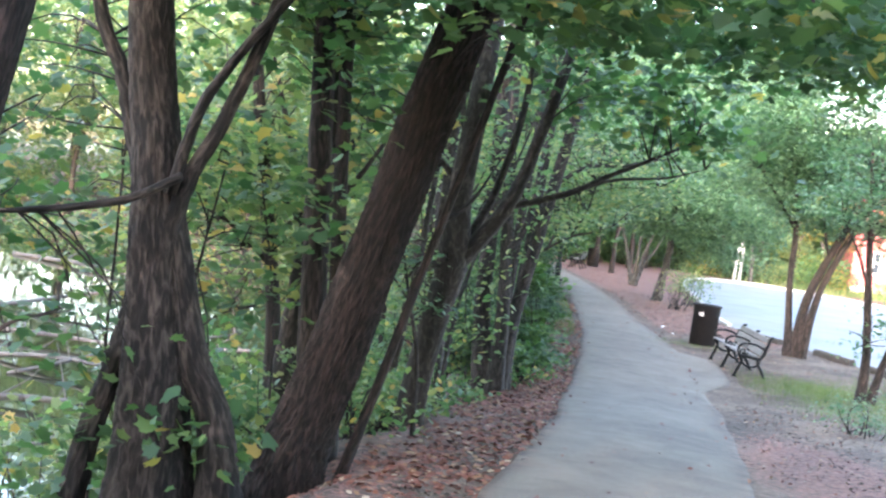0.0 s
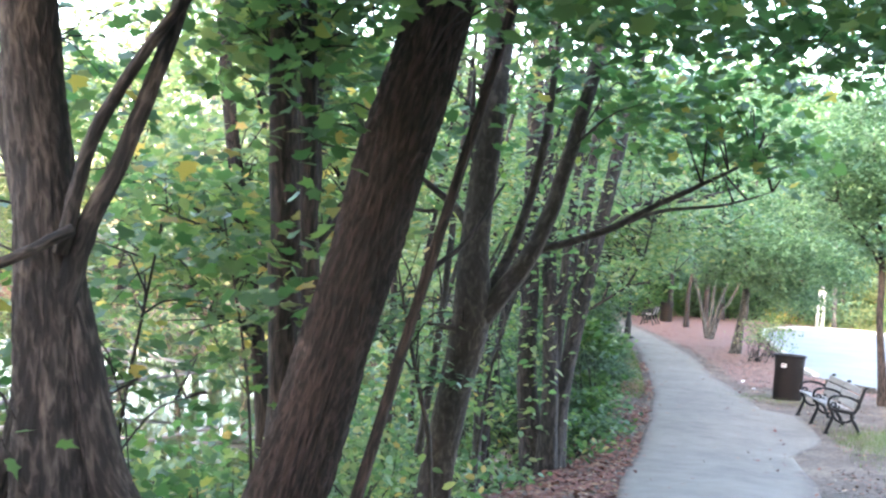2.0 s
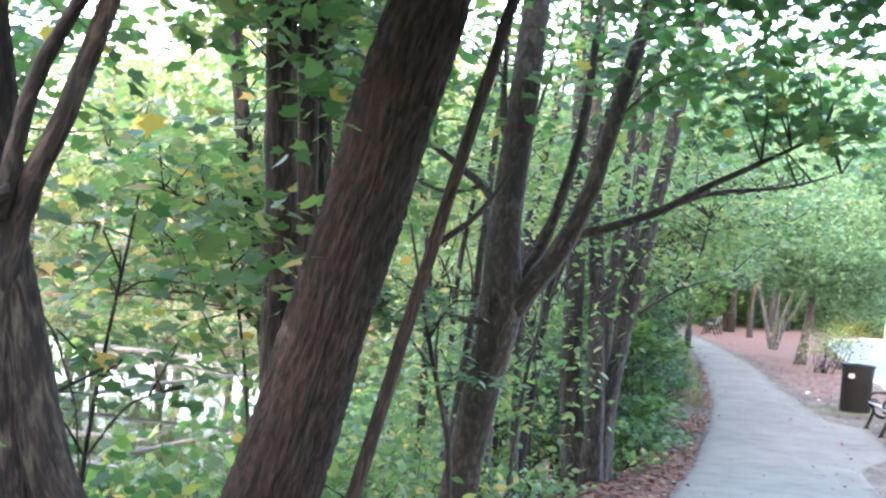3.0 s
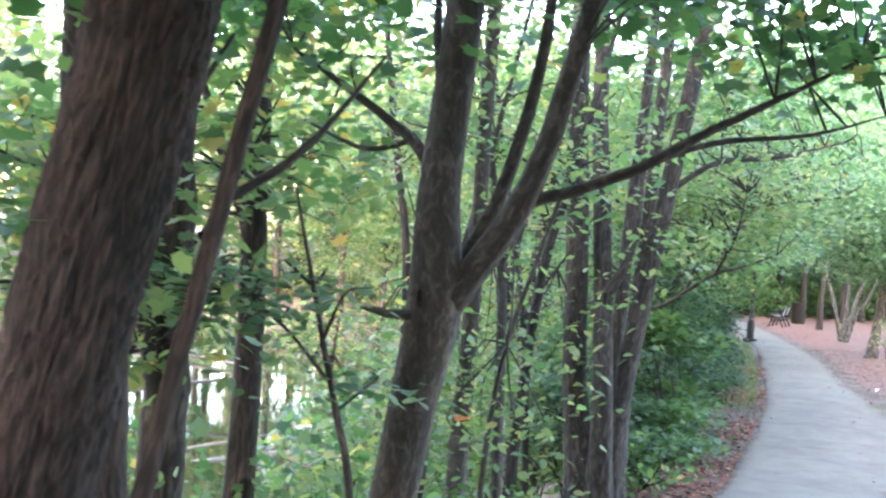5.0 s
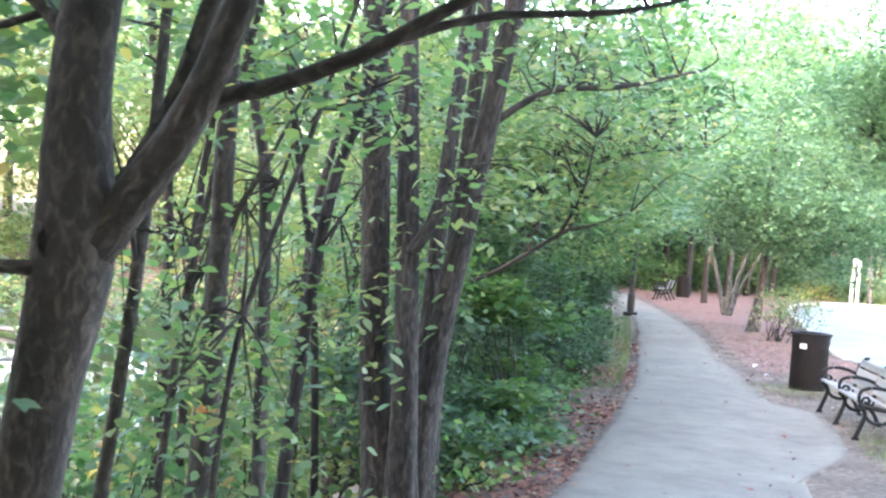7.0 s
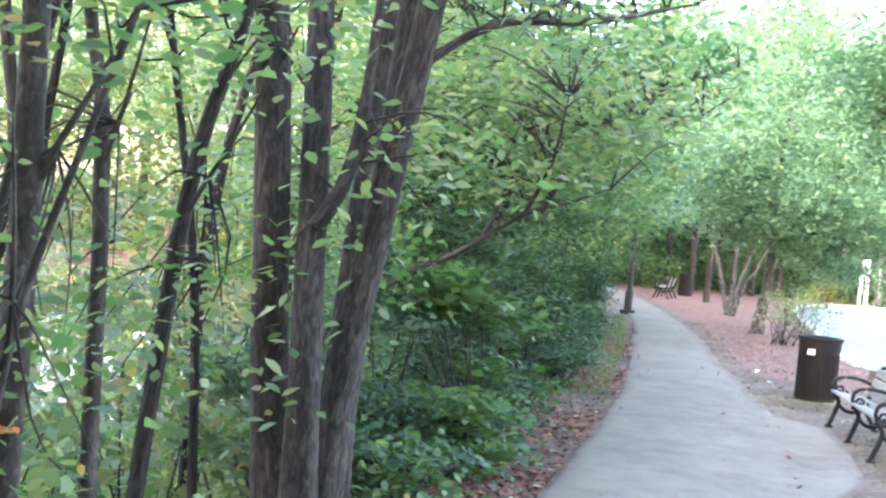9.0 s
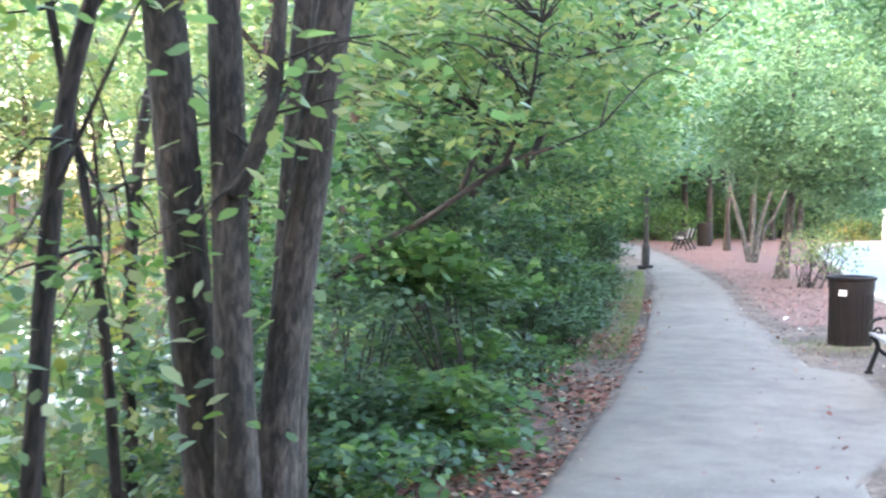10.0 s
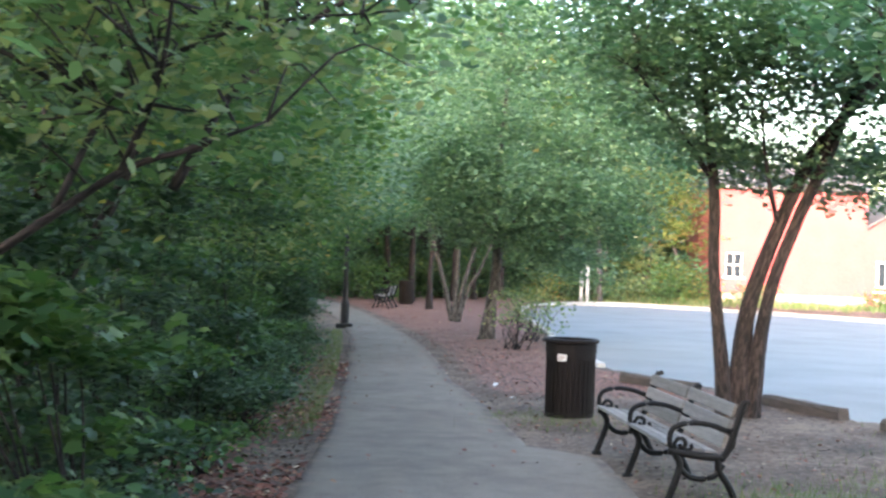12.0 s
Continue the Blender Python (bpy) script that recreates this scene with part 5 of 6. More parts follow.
for x, y, h, lean in [(12.0, 78.2, 5.5, -0.15)]:
    tree("birch_tree", "pale white-barked birch at the far side of the lot", (x, y), [(x + lean * 0.4, y, 2.3), (x + lean, y, 4.2), (x + lean * 1.6, y, h)], [0.14, 0.12, 0.10, 0.04], BARK_PALE,
         blobs=[(x + lean, y, h * 0.8, 1.1, 1.1, 1.3, 40)], leaf=SPRUNG, leaf_size=0.2, per=14, seed=int(x * 10), sides=8, group="birches")
for k, (x, y, h) in enumerate([(9.5, 78.5, 1.3), (13.5, 79.5, 1.2), (15.5, 80, 1.5), (17.5, 80.5, 1.2), (4.5, 76, 1.4), (1.2, 70, 1.3), (-2.5, 66, 1.6), (2.5, 76, 1.8), (0.0, 72.5, 1.7), (-1.5, 69.5, 1.6), (-4.0, 64, 1.8), (6.0, 79, 1.8), (3.5, 83, 2.2), (-3, 80, 2.2), (8, 80.5, 1.6), (1, 88, 2.6), (-6, 68, 2.0), (27.5, 81, 0.8), (30, 79, 0.8), (21.5, 84, 0.9)]):
    z = gz(x, y)
    shrub("bush", "scrubby bush at the wood's edge", x, y, [(x, y, z + h * 0.6, 1.2, 0.9, h * 0.7, 70)], (YELLOW, SPRUNG, HEDGE_C)[k % 3] if x > 9 else (SMALL, HEDGE_C)[k % 2], 0.2, 10, 700 + k, "edge bushes", 3, spread=0.3)
BUSHES = [shrub("bush", "dark undergrowth bush deep in the wood", 0.0, 84.0, [(0, 84, gz(0, 84) + 1.0, 1.6, 1.3, 1.2, 110)], HEDGE, 0.22, 10, 760, "wood undergrowth", 3, spread=0.32),
          shrub("bush", "green undergrowth bush deep in the wood", 4.0, 85.0, [(4, 85, gz(4, 85) + 1.2, 1.5, 1.3, 1.5, 110)], SMALL, 0.22, 10, 761, "wood undergrowth", 3, spread=0.32)]
rng = np.random.default_rng(78)
for x, y in [(a + rng.normal(0, 0.5), b + rng.normal(0, 0.8)) for b, xs in ((75.5, range(-14, 7, 3)), (80, range(-16, 12, 3)), (88, range(-20, 22, 3)), (97, range(-24, 24, 3)), (105, range(-34, 24, 3)), (112, range(-40, 22, 3)), (66, range(-16, -3, 3))) for a in xs]:
    s = rng.uniform(0.8, 1.5) if y < 100 else rng.uniform(2.0, 3.2)
    copy_thing(BUSHES[int(rng.integers(0, 2))], pose(x, y, gz(x, y), 0, 0, rng.uniform(0, 360)) @ Matrix.Diagonal((s, s, s, 1)))
for b in (-18.0, -26.0):                     # undergrowth added to the unseen wood, closing its gaps to the low sun
    for a in np.arange(-66, 56, 3.4):
        x, y, s = float(a + rng.normal(0, 0.5)), float(b + rng.normal(0, 0.8)), float(rng.uniform(2.2, 2.8))
        copy_thing(BUSHES[int(rng.integers(0, 2))], pose(x, y, gz(x, y), 0, 0, rng.uniform(0, 360)) @ Matrix.Diagonal((s, s, s, 1)))
for k, (x, y) in enumerate([(-6, 38), (-9, 37.5), (-12, 38), (-15, 39.5), (-18, 41), (-22, 42), (-4.5, 39), (-3.8, 34), (-26, 43), (-8, 42), (-11, 43.5), (-14, 45), (-17.5, 46.5), (-20.5, 47), (-24, 48), (-29, 45), (-33, 46), (-7, 46), (-12, 47)]):
    z = gz(x, y)
    shrub("bush", "bushy growth along the far pond bank", x, y, [(x, y, z + 0.9, 1.9, 1.3, 1.3, 120)], (SPRUNG, MAPLE_LIGHT)[k % 2], 0.19, 12, 720 + k, "far bank bushes", 3, spread=0.3)


# white pipe frame at the far kerb
frame_ob = thing("pipe_frame", (11.1, 77.2, gz(11.1, 77.2)), "narrow white painted pipe frame at the far kerb", "post")
WHITE = surface("white_paint", (0.30, 0.30, 0.28), (0.44, 0.44, 0.42), 4, 0.6, 0.1)
for dx, tip in ((-0.13, 0.03), (0.15, 0.0)):
    tube("post", [(dx - tip, 0, -0.1), (dx, 0, 1.2), (dx + tip * 1.3, 0, 2.2), (dx + tip * 1.4, 0, 2.34)], [0.095, 0.09, 0.085, 0.05], WHITE, frame_ob, 10, 14)
tube("crossbar", [(-0.1, 0, 2.2), (0.02, 0, 2.28), (0.15, 0, 2.2)], [0.05, 0.05, 0.05], WHITE, frame_ob, 8, 8)


# ---- bench ----
def iron_frame(name, parent, x):
    """One cast frame: curved legs, seat bearer, back upright and a looped arm with a scroll, in the plane of y and z."""
    curves = [
        ([(0.02, 0.0), (0.035, 0.05), (0.09, 0.20), (0.12, 0.32), (0.07, 0.42)], 0.021),          # front leg
        ([(-0.015, 0.004), (0.03, 0.012), (0.07, 0.004)], 0.020),                                # front foot
        ([(0.58, 0.0), (0.555, 0.07), (0.50, 0.18), (0.43, 0.28), (0.42, 0.37)], 0.021),         # rear leg
        ([(0.54, 0.004), (0.59, 0.012), (0.63, 0.004)], 0.020),
        ([(0.12, 0.30), (0.20, 0.23), (0.31, 0.215), (0.41, 0.25), (0.46, 0.33)], 0.017),        # arch under the seat
        ([(0.03, 0.425), (0.18, 0.405), (0.34, 0.385), (0.46, 0.375)], 0.022),                   # seat bearer
        ([(0.44, 0.36), (0.50, 0.45), (0.555, 0.62), (0.60, 0.78), (0.618, 0.81)], 0.020),       # back upright
        ([(0.612, 0.80), (0.634, 0.820), (0.650, 0.806), (0.640, 0.79)], 0.009),
        ([(0.07, 0.42), (0.035, 0.50), (0.05, 0.585), (0.12, 0.63), (0.24, 0.645), (0.38, 0.625), (0.48, 0.59), (0.545, 0.60)], 0.016),   # arm
        ([(0.48, 0.59), (0.53, 0.54), (0.535, 0.48), (0.50, 0.43)], 0.013),
        ([(0.08, 0.43), (0.075, 0.48), (0.11, 0.525), (0.155, 0.505), (0.155, 0.465), (0.125, 0.455), (0.115, 0.48)], 0.012),   # scroll
        ([(0.13, 0.45), (0.18, 0.435), (0.21, 0.455), (0.20, 0.48)], 0.011),
    ]
    tubes = []
    for pts, r in curves:
        n = len(pts)
        tubes.append(tube_data([(x, y, z) for y, z in pts], [r * 1.38] * n, 8, n * 4))
    return joined_tubes(name, tubes, IRON, parent)


def build_bench(at, turn, length, label, group=""):
    z = gz(at[0], at[1])
    root = thing("park_bench", (at[0], at[1], z + 0.005), label, "bench", group, turn=turn)
    for x in (0.0, length / 2, length):
        iron_frame("iron_frame", root, x)
    gap = 0.025
    rng = np.random.default_rng(9)
    for bay in range(2):
        x0, x1 = bay * length / 2 + gap, (bay + 1) * length / 2 - gap
        for k in range(4):
            bm = bmesh.new()
            box(bm, (0, 0, 0), (x1 - x0, 0.088, 0.03), None, 0.008)
            s = part("seat_slat", bm, SLAT, root)
            s.matrix_basis = pose((x0 + x1) / 2, 0.055 + 0.103 * k, 0.456 - 0.012 * k + (0.004 if k == 0 else 0), -6 + rng.normal(0, 0.5), 0, 0)
        for k, (y, zz) in enumerate([(0.475, 0.50), (0.51, 0.62), (0.545, 0.745)]):
            bm = bmesh.new()
            box(bm, (0, 0, 0), (x1 - x0, 0.03, 0.105), None, 0.009)
            s = part("back_slat", bm, SLAT, root)
            s.matrix_basis = pose((x0 + x1) / 2, y, zz, -16 + rng.normal(0, 0.6), rng.normal(0, 0.25), 0)
    return root


# the bench faces the path: its long side runs along it
build_bench((4.47, 26.45), -86.3, 2.6, "black cast-iron park bench with grey weathered wooden slats")
build_bench((1.5, 62.4), -98, 1.9, "distant park bench with black iron frames beside the path")


# ---- litter bin ----
def build_bin(x, y, label):
    z = gz(x, y)
    root = thing("litter_bin", (x, y, z), label, "litter bin", "litter bins")

    def ring(name, zs, rs, sides=40):
        bm = bmesh.new()
        rows = [[bm.verts.new((r * math.cos(a), r * math.sin(a), h)) for a in np.linspace(0, 2 * math.pi, sides, endpoint=False)] for h, r in zip(zs, rs)]
        for p, q in zip(rows, rows[1:]):
            for i in range(sides):
                bm.faces.new((p[i], p[(i + 1) % sides], q[(i + 1) % sides], q[i]))
        return part(name, bm, BIN, root, smooth=False)
    ring("liner", [0.05, 0.05, 0.90, 0.90, 0.06], [0.0, 0.268, 0.278, 0.262, 0.25])
    ring("base_ring", [0.0, 0.0, 0.06, 0.06], [0.25, 0.292, 0.292, 0.25])
    ring("top_band", [0.70, 0.70, 0.915, 0.915, 0.70], [0.281, 0.300, 0.303, 0.285, 0.281])
    for h in (0.80, 0.86):
        ring("band", [h, h - 0.012, h + 0.024, h + 0.012], [0.300, 0.309, 0.309, 0.300])
    ring("rim", [0.905, 0.895, 0.905, 0.935, 0.945, 0.935, 0.905], [0.275, 0.315, 0.335, 0.335, 0.31, 0.27, 0.275])
    slat = None
    for k in range(30):
        a = 2 * math.pi * k / 30
        if slat is None:
            bm = bmesh.new()
            box(bm, (0, 0, 0), (0.040, 0.012, 0.66), None, 0.004)
            slat = part("slat", bm, BIN, root)
            s = slat
        else:
            s = new("slat", slat.data)
            s.parent = root
        s.matrix_basis = pose(0.291 * math.cos(a), 0.291 * math.sin(a), 0.385, 0, 0, math.degrees(a) + 90)
    return root


bin_near = build_bin(4.60, 29.5, "dark brown slatted steel litter bin with a white sticker")
bm = bmesh.new()
angs = np.radians(np.linspace(-128, -107, 6))
rows = [[bm.verts.new((0.3075 * math.cos(a), 0.3075 * math.sin(a), h)) for a in angs] for h in (0.685, 0.765)]
for i in range(5):
    bm.faces.new((rows[0][i], rows[0][i + 1], rows[1][i + 1], rows[1][i]))
sticker = part("sticker", bm, STICKER, bin_near, "white printed sticker")
for h, a0, a1 in ((0.745, -126, -112), (0.725, -126, -109), (0.705, -126, -115)):
    bm = bmesh.new()
    aa = np.radians(np.linspace(a0, a1, 4))
    rr = [[bm.verts.new((0.3090 * math.cos(a), 0.3090 * math.sin(a), q)) for a in aa] for q in (h - 0.004, h + 0.004)]
    for i in range(3):
        bm.faces.new((rr[0][i], rr[0][i + 1], rr[1][i + 1], rr[1][i]))
    part("print_bar", bm, INK, sticker)
build_bin(2.42, 65.8, "distant dark litter bin beside the path")


# ---- lamp post, wheel stops ----
def lamp_post(x, y):
    root = thing("lamp_post", (x, y, gz(x, y)), "dark metal lamp post at the path's edge", "lamp post")
    bm = bmesh.new()
    box(bm, (0, 0, 0.06), (0.42, 0.42, 0.12), None, 0.02)
    part("base_plate", bm, POST, root)
    prof = [(0.115, 0.11), (0.115, 0.62), (0.10, 0.68), (0.075, 0.74), (0.065, 1.2), (0.055, 4.2)]
    bm = bmesh.new()
    rows = [[bm.verts.new((r * math.cos(a), r * math.sin(a), h)) for a in np.linspace(0, 2 * math.pi, 16, endpoint=False)] for r, h in prof]
    for p, q in zip(rows, rows[1:]):
        for i in range(16):
            bm.faces.new((p[i], p[(i + 1) % 16], q[(i + 1) % 16], q[i]))
    bm.faces.new(rows[-1])
    part("shaft", bm, POST, root)


lamp_post(0.92, 47.6)


def wheel_stop(x, y, turn, label):
    bm = bmesh.new()
    prof = [(-0.09, 0.0), (0.09, 0.0), (0.085, 0.10), (0.055, 0.15), (-0.055, 0.15), (-0.085, 0.10)]
    xs = np.linspace(-0.82, 0.82, 9)
    rng = np.random.default_rng(int(y * 10))
    rows = [[bm.verts.new((u + rng.normal(0, 0.006), a + rng.normal(0, 0.004), b + (rng.normal(0, 0.005) if b > 0 else 0))) for a, b in prof] for u in xs]
    for p, q in zip(rows, rows[1:]):
        for i in range(6):
            bm.faces.new((p[i], p[(i + 1) % 6], q[(i + 1) % 6], q[i]))
    bm.faces.new(rows[0][::-1]), bm.faces.new(rows[-1])
    ob = part("wheel_stop", bm, STOPWOOD, None)
    ob.matrix_basis = pose(x, y, gz(x, y) - 0.005, 0, 0, turn)
    tagged(ob, label, "wheel stop", "wheel stops")


for x, y, a in [(7.8, 30.67, -71), (8.55, 28.3, -72), (6.45, 33.5, -59)]:
    wheel_stop(x, y, a, "weathered grey timber wheel stop at the parking lot's edge")


# ---- building beyond the lot ----
def build_house():
    root = thing("house", (20.0, 89.0, gz(20, 89) - 0.1), "salmon-red building with sandstone base and dark shingle roof", "building", turn=-4)

    def wallbox(name, c, s, mat, parent=None, bev=0.0, label=""):
        bm = bmesh.new()
        box(bm, c, s, None, bev)
        return part(name, bm, mat, parent or root, label)
    holes = [(1.4, 2.3, 0.95, 1.4)]
    # front wall in pieces round two windows
    x = 0.0
    for hx, hz, w, h in holes:
        wallbox("wall", ((x + hx - w / 2) / 2, 0.15, 3.65), (hx - w / 2 - x, 0.3, 6.3), REDWALL)
        wallbox("wall", (hx, 0.15, (0.5 + hz - h / 2) / 2), (w, 0.3, hz - h / 2 - 0.5), REDWALL)
        wallbox("wall", (hx, 0.15, (hz + h / 2 + 6.8) / 2), (w, 0.3, 6.8 - hz - h / 2), REDWALL)
        win = wallbox("window", (hx, 0.22, hz), (w, 0.04, h), GLASS)
        for dx, dz, sx, sz in ((-w / 2, 0, 0.1, h + 0.2), (w / 2, 0, 0.1, h + 0.2), (0, h / 2, w, 0.1), (0, 0, w, 0.06), (0, 0, 0.05, h)):
            wallbox("frame", (hx + dx, 0.12, hz + dz), (sx, 0.12, sz), TRIM, win)
        wallbox("sill", (hx, 0.05, hz - h / 2 - 0.06), (w + 0.3, 0.3, 0.12), TRIM, win)
        x = hx + w / 2
    wallbox("wall", ((x + 9.0) / 2, 0.15, 3.65), (9.0 - x, 0.3, 6.3), REDWALL)
    wallbox("wall", (0.15, 5.2, 3.65), (0.3, 9.8, 6.3), REDWALL)
    for k in range(6):
        for j in range(2):
            wallbox("stone", (0.75 + 1.5 * k + 0.2 * j - 0.1, 0.02 + 0.01 * ((k + j) % 2), 0.16 + 0.32 * j), (1.46, 0.34, 0.31), STONE, None, 0.02)
    # roof, eaves to the front
    bm = bmesh.new()
    for y0, z0, y1, z1 in ((-0.5, 6.75, 5.0, 8.6), (10.5, 6.75, 5.0, 8.6)):
        v = [bm.verts.new(p) for p in ((-0.4, y0, z0), (9.2, y0, z0), (9.2, y1, z1), (-0.4, y1, z1))]
        w = [bm.verts.new((p.co.x, p.co.y, p.co.z + 0.14)) for p in v]
        for f in ((0, 1, 2, 3),):
            bm.faces.new([v[i] for i in f]), bm.faces.new([w[i] for i in f][::-1])
        for i in range(4):
            bm.faces.new((v[i], v[(i + 1) % 4], w[(i + 1) % 4], w[i]))
    bmesh.ops.recalc_face_normals(bm, faces=bm.faces[:])
    part("roof", bm, ROOF, root)
    # forward wing with its gable
    bm = bmesh.new()
    pts = [(9.0, 0), (17.0, 0), (17.0, 4.6), (13.0, 7.0), (9.0, 4.6)]
    fr = [bm.verts.new((a, 0.6, b)) for a, b in pts]
    bk = [bm.verts.new((a, 10.0, b)) for a, b in pts]
    bm.faces.new(fr), bm.faces.new(bk[::-1])
    for i in range(5):
        bm.faces.new((fr[i], bk[i], bk[(i + 1) % 5], fr[(i + 1) % 5]))
    bmesh.ops.recalc_face_normals(bm, faces=bm.faces[:])
    part("wing_wall", bm, REDWALL, root)
    bm = bmesh.new()
    for sgn in (-1, 1):
        v = [bm.verts.new(p) for p in ((13 + sgn * 4.4, 0.1, 4.40), (13, 0.1, 7.04), (13, 10.2, 7.04), (13 + sgn * 4.4, 10.2, 4.40))]
        w = [bm.verts.new((p.co.x, p.co.y, p.co.z + 0.15)) for p in v]
        bm.faces.new(v), bm.faces.new(w[::-1])
        for i in range(4):
            bm.faces.new((v[i], v[(i + 1) % 4], w[(i + 1) % 4], w[i]))
    bmesh.ops.recalc_face_normals(bm, faces=bm.faces[:])
    part("roof", bm, ROOF, root)
    for cx in (10.6, 15.0):
        win = wallbox("window", (cx, 0.58, 2.0), (1.5, 0.04, 1.4), GLASS)
        for dx in (-0.75, -0.25, 0.25, 0.75):
            wallbox("frame", (cx + dx, 0.54, 2.0), (0.08, 0.08, 1.5), TRIM, win)
        for dz in (-0.72, 0.72):
            wallbox("frame", (cx, 0.54, 2.0 + dz), (1.7, 0.08, 0.1), TRIM, win)
    rail = wallbox("railing", (9.9, -2.4, 1.0), (2.2, 0.05, 0.06), TRIM)
    wallbox("rail_bar", (9.9, -2.4, 0.55), (2.2, 0.05, 0.06), TRIM, rail)
    for k in range(5):
        wallbox("rail_post", (8.85 + 0.53 * k, -2.4, 0.5), (0.06, 0.06, 1.0), TRIM, rail)


build_house()

# ---- fallen timber in the pond ----
for k, (a, b, r) in enumerate([((-9.4, 22, -0.8), (-6.6, 26, -0.2), 0.045), ((-13.5, 33, -0.74), (-9.0, 31, -0.66), 0.07), ((-6.0, 16.5, -0.75), (-3.6, 19.5, -0.1), 0.03), ((-5.2, 20.5, -0.8), (-3.4, 22.0, -0.68), 0.05), ((-6.4, 14.2, -0.78), (-3.2, 14.8, -0.62), 0.05), ((-7.2, 17.6, -0.78), (-4.4, 16.9, -0.52), 0.04), ((-9.5, 19.0, -0.8), (-5.6, 19.6, -0.6), 0.06), ((-4.2, 12.0, -0.78), (-2.6, 13.2, -0.3), 0.03)]):
    a, b = np.array(a), np.array(b)
    mid = (a + b) / 2 + np.array([0, 0.2, 0.06])
    log = thing("fallen_log", tuple(a), "bleached fallen branch lying in the pond shallows", "log", "fallen logs")
    tube("stem", [a * 0, mid - a, b - a], [r, r * 0.85, r * 0.45], LOGWOOD, log, 9, 14, 0.06, 800 + k)
    for j in range(2):
        p = (mid - a) * (0.7 + 0.5 * j)
        tube("snag", [p, p + np.array([0.3 - 0.5 * j, 0.3, 0.25]), p + np.array([0.5 - 0.9 * j, 0.5, 0.6])], [r * 0.3, r * 0.22, r * 0.08], LOGWOOD, log, 6, 8, 0.05, 820 + 2 * k + j)


# ---- paint marks, leaf litter, grass ----
def litter(name, xs, ys, size, mat, label, lift=0.012, seed=0, extra=0.0):
    zs = ground_z(xs, ys)
    on = (xs > left_edge(ys)) & (xs < right_edge(ys))
    zs = np.where(on, along(ys) + 0.030, zs + lift)
    ob = leaves(name, np.stack([xs, ys, zs], 1), size, mat, None, OVAL, 0.22, seed, 0.25, kind="stuff")
    return tagged(ob, label, "fallen leaves", kind="stuff")


rng = np.random.default_rng(90)
ys = np.concatenate([rng.normal(c, 0.9, 620) for c in (6, 9.5, 12, 14.5, 16, 18, 20.5, 24, 29, 35)])
xs = left_edge(ys) - np.abs(rng.normal(0.5, 0.4, len(ys)))
litter("leaf_litter", xs, ys, 0.095, LITTER, "reddish brown fallen leaves along the path's edge", seed=91)
ys = rng.uniform(6, 68, 3200)
xs = right_edge(ys) + 0.15 + rng.gamma(1.6, 1.1, 3200)
ok = (xs < lot_side(np.clip(ys, 14, 70)) - 0.2) & ~((xs < 4.6) & (ys > 19.5) & (ys < 27))
litter("leaf_litter", xs[ok], ys[ok], 0.06, LITTER, "scattered brown leaves on the trodden verge", seed=92)
ys = rng.uniform(12, 48, 9000)
xs = right_edge(ys) + rng.gamma(1.5, 1.5, 9000)
ok = (xs < lot_side(np.clip(ys, 14, 70)) - 0.1) & ~((xs < 4.6) & (ys > 19.5) & (ys < 27))
tagged(litter("leaf_debris", xs[ok], ys[ok], 0.05, DEBRIS, "dull brown leaf crumbs and bark bits on the verge", 0.006, 94), category="leaf debris")
ys = rng.uniform(4, 40, 5000)
xs = left_edge(ys) - rng.gamma(1.5, 0.4, 5000)
tagged(litter("leaf_debris", xs, ys, 0.05, DEBRIS, "dull brown leaf crumbs beside the path", 0.006, 95), category="leaf debris")
ys = rng.uniform(5, 50, 260)
xs = left_edge(ys) + (right_edge(ys) - left_edge(ys)) * rng.beta(0.5, 0.5, 260)
litter("leaf_litter", xs, ys, 0.065, LITTER, "single dry leaves lying on the asphalt", seed=93)
for k, (cx, cy, sx, sy, n) in enumerate([(5.8, 22.9, 0.6, 0.9, 5200), (6.8, 20.8, 1.0, 1.5, 3600), (7.6, 24.2, 0.7, 1.0, 2200), (4.3, 29.0, 0.5, 0.5, 500), (8.5, 25.0, 0.6, 1.6, 900)]):
    xs, ys = rng.normal(cx, sx, n), rng.normal(cy, sy, n)
    ok = ~((xs < 4.62) & (ys < 27)) & (xs < lot_side(ys) - 0.1)
    ob = leaves("grass", np.stack([xs[ok], ys[ok], ground_z(xs[ok], ys[ok]) + 0.02], 1), 0.10, GRASS, None, BLADE, 0.35, 950 + k, 0.1, True)
    tagged(ob, "thin patch of short grass on bare earth", "grass", kind="stuff")
ys = rng.uniform(27, 46, 3500)
xs = left_edge(ys) - 0.15 - rng.gamma(1.5, 0.18, 3500)
tagged(leaves("grass", np.stack([xs, ys, ground_z(xs, ys) + 0.02], 1), 0.12, GRASS, None, BLADE, 0.4, 960, 0.1, True), "short grass along the thicket's foot", "grass", kind="stuff")
ys = rng.uniform(77, 87, 4000)
xs = rng.uniform(8, 34, 4000)
tagged(leaves("grass", np.stack([xs, ys, ground_z(xs, ys) + 0.04], 1), 0.45, GRASS, None, BLADE * np.array([2.5, 1]), 0.3, 961, 0.1, True), "rough sunlit grass strip before the building", "grass", kind="stuff")


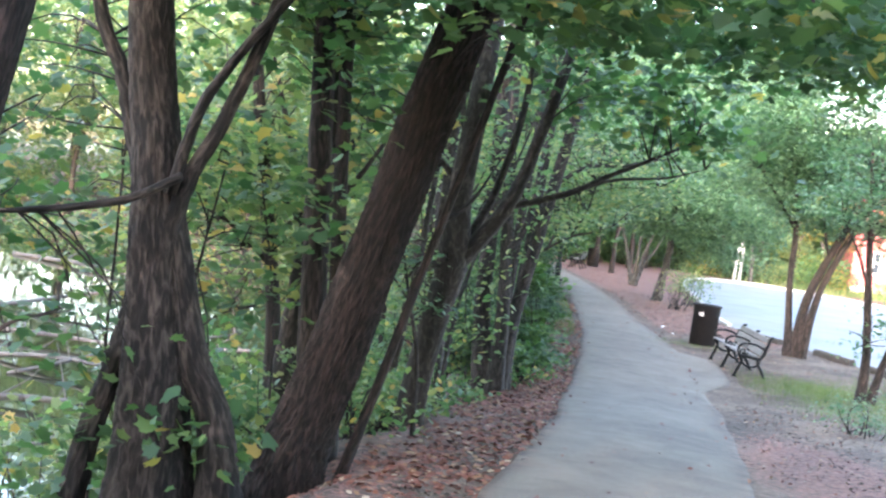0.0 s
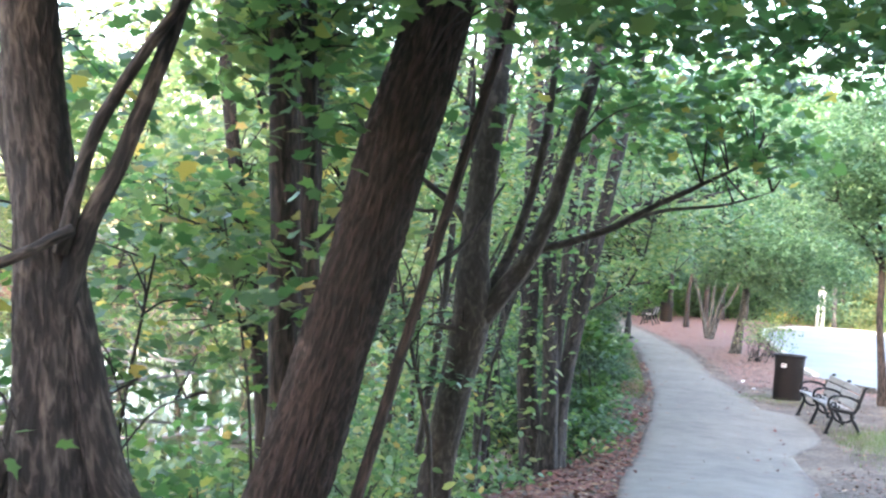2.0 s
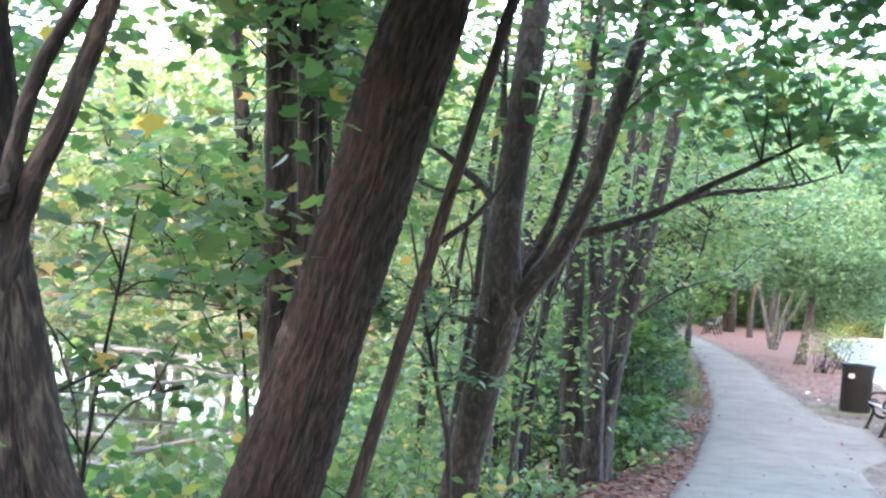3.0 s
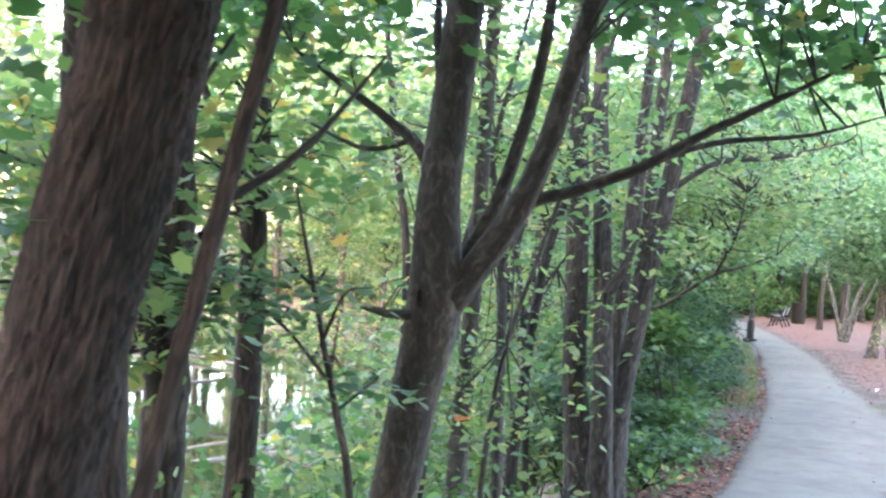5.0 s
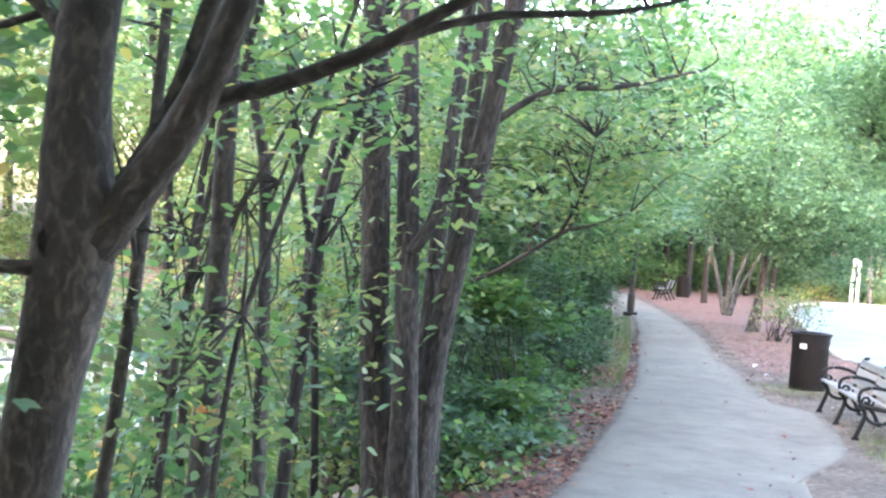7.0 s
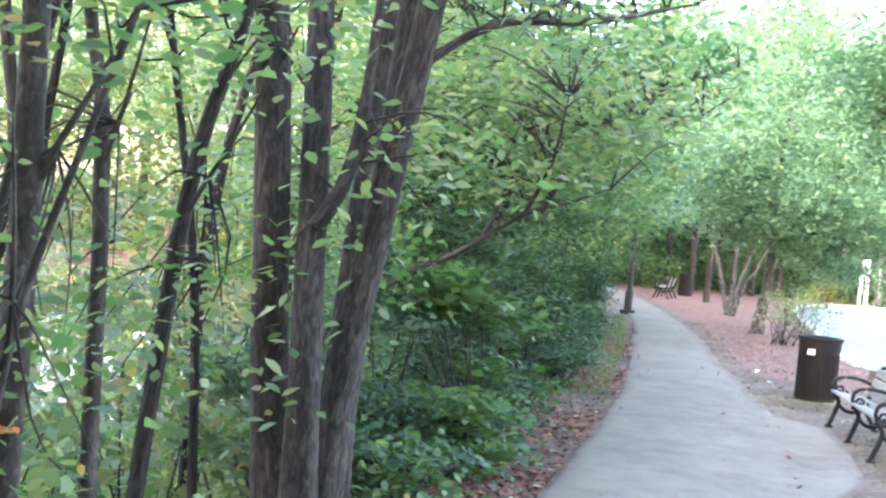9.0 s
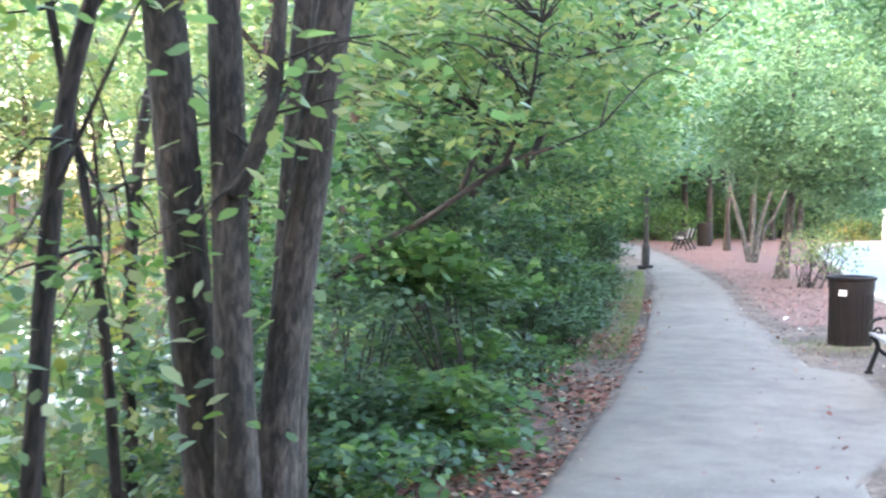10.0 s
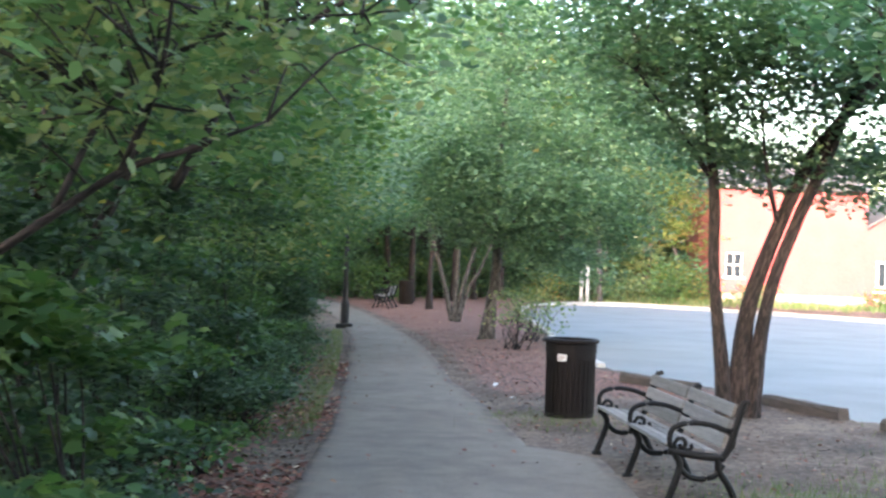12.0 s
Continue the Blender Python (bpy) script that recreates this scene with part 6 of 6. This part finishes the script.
def stem_mark(parent, centre, r, height, a0, a1, mat, label):
    """A dab of paint on a stem, a little proud of the bark."""
    off = parent.matrix_basis.translation
    aa = np.radians(np.linspace(a0, a1, 6))
    rng = np.random.default_rng(5)
    bm = bmesh.new()
    rows = [[bm.verts.new((centre[0] - off.x + r * math.cos(a), centre[1] - off.y + r * math.sin(a), centre[2] - off.z + h + rng.normal(0, 0.008))) for a in aa] for h in (-height / 2, 0, height / 2)]
    for p, q in zip(rows, rows[1:]):
        for i in range(5):
            bm.faces.new((p[i], p[i + 1], q[i + 1], q[i]))
    part("paint_mark", bm, mat, parent, label)


ORANGE = surface("orange_marking_paint", (0.50, 0.14, 0.05), (0.70, 0.24, 0.10), 30, 0.8, 0.3)
RED = surface("red_marking_paint", (0.30, 0.02, 0.02), (0.45, 0.05, 0.04), 30, 0.8, 0.3)
stem_mark(SAPLING, (-0.272, 15.1, 0.94), 0.082, 0.035, -120, -20, ORANGE, "faded orange paint dab")
stem_mark(CLUMP, (0.65, 16.83, 0.62), 0.135, 0.05, -105, -70, RED, "red paint dab")
PAPER = surface("crumpled_paper", (0.60, 0.60, 0.58), (0.78, 0.78, 0.76), 20, 0.8, 0.3)
for k, (x, y) in enumerate([(4.05, 31.2), (4.75, 31.6), (3.95, 33.0)]):
    ob = leaves("paper_scrap", [(x, y, gz(x, y) + 0.03)], 0.11, PAPER, None, OVAL * np.array([1.6, 0.8]), 0.3, 990 + k, 0.4)
    tagged(ob, "small crumpled white paper scrap on the mulch", "litter", "paper scraps")

knot = tube_data([(0, 0, 0), (0.004, -0.012, 0.002), (0.006, -0.022, 0.004)], [0.040, 0.036, 0.012], 12, 6, 0.08, 3)
KNOT = surface("dark_knot_hole", (0.006, 0.005, 0.0045), (0.016, 0.013, 0.011), 20, 0.95, 0.4)
scar = mesh_object("knot", knot[0], knot[1], KNOT, FORKED, True)
scar.matrix_basis = Matrix.Translation(Vector((0.20, 12.075, 1.97)) - FORKED.matrix_basis.translation) @ Matrix.Diagonal((0.8, 1, 1.5, 1))
tagged(scar, "dark knot hole in the bark")
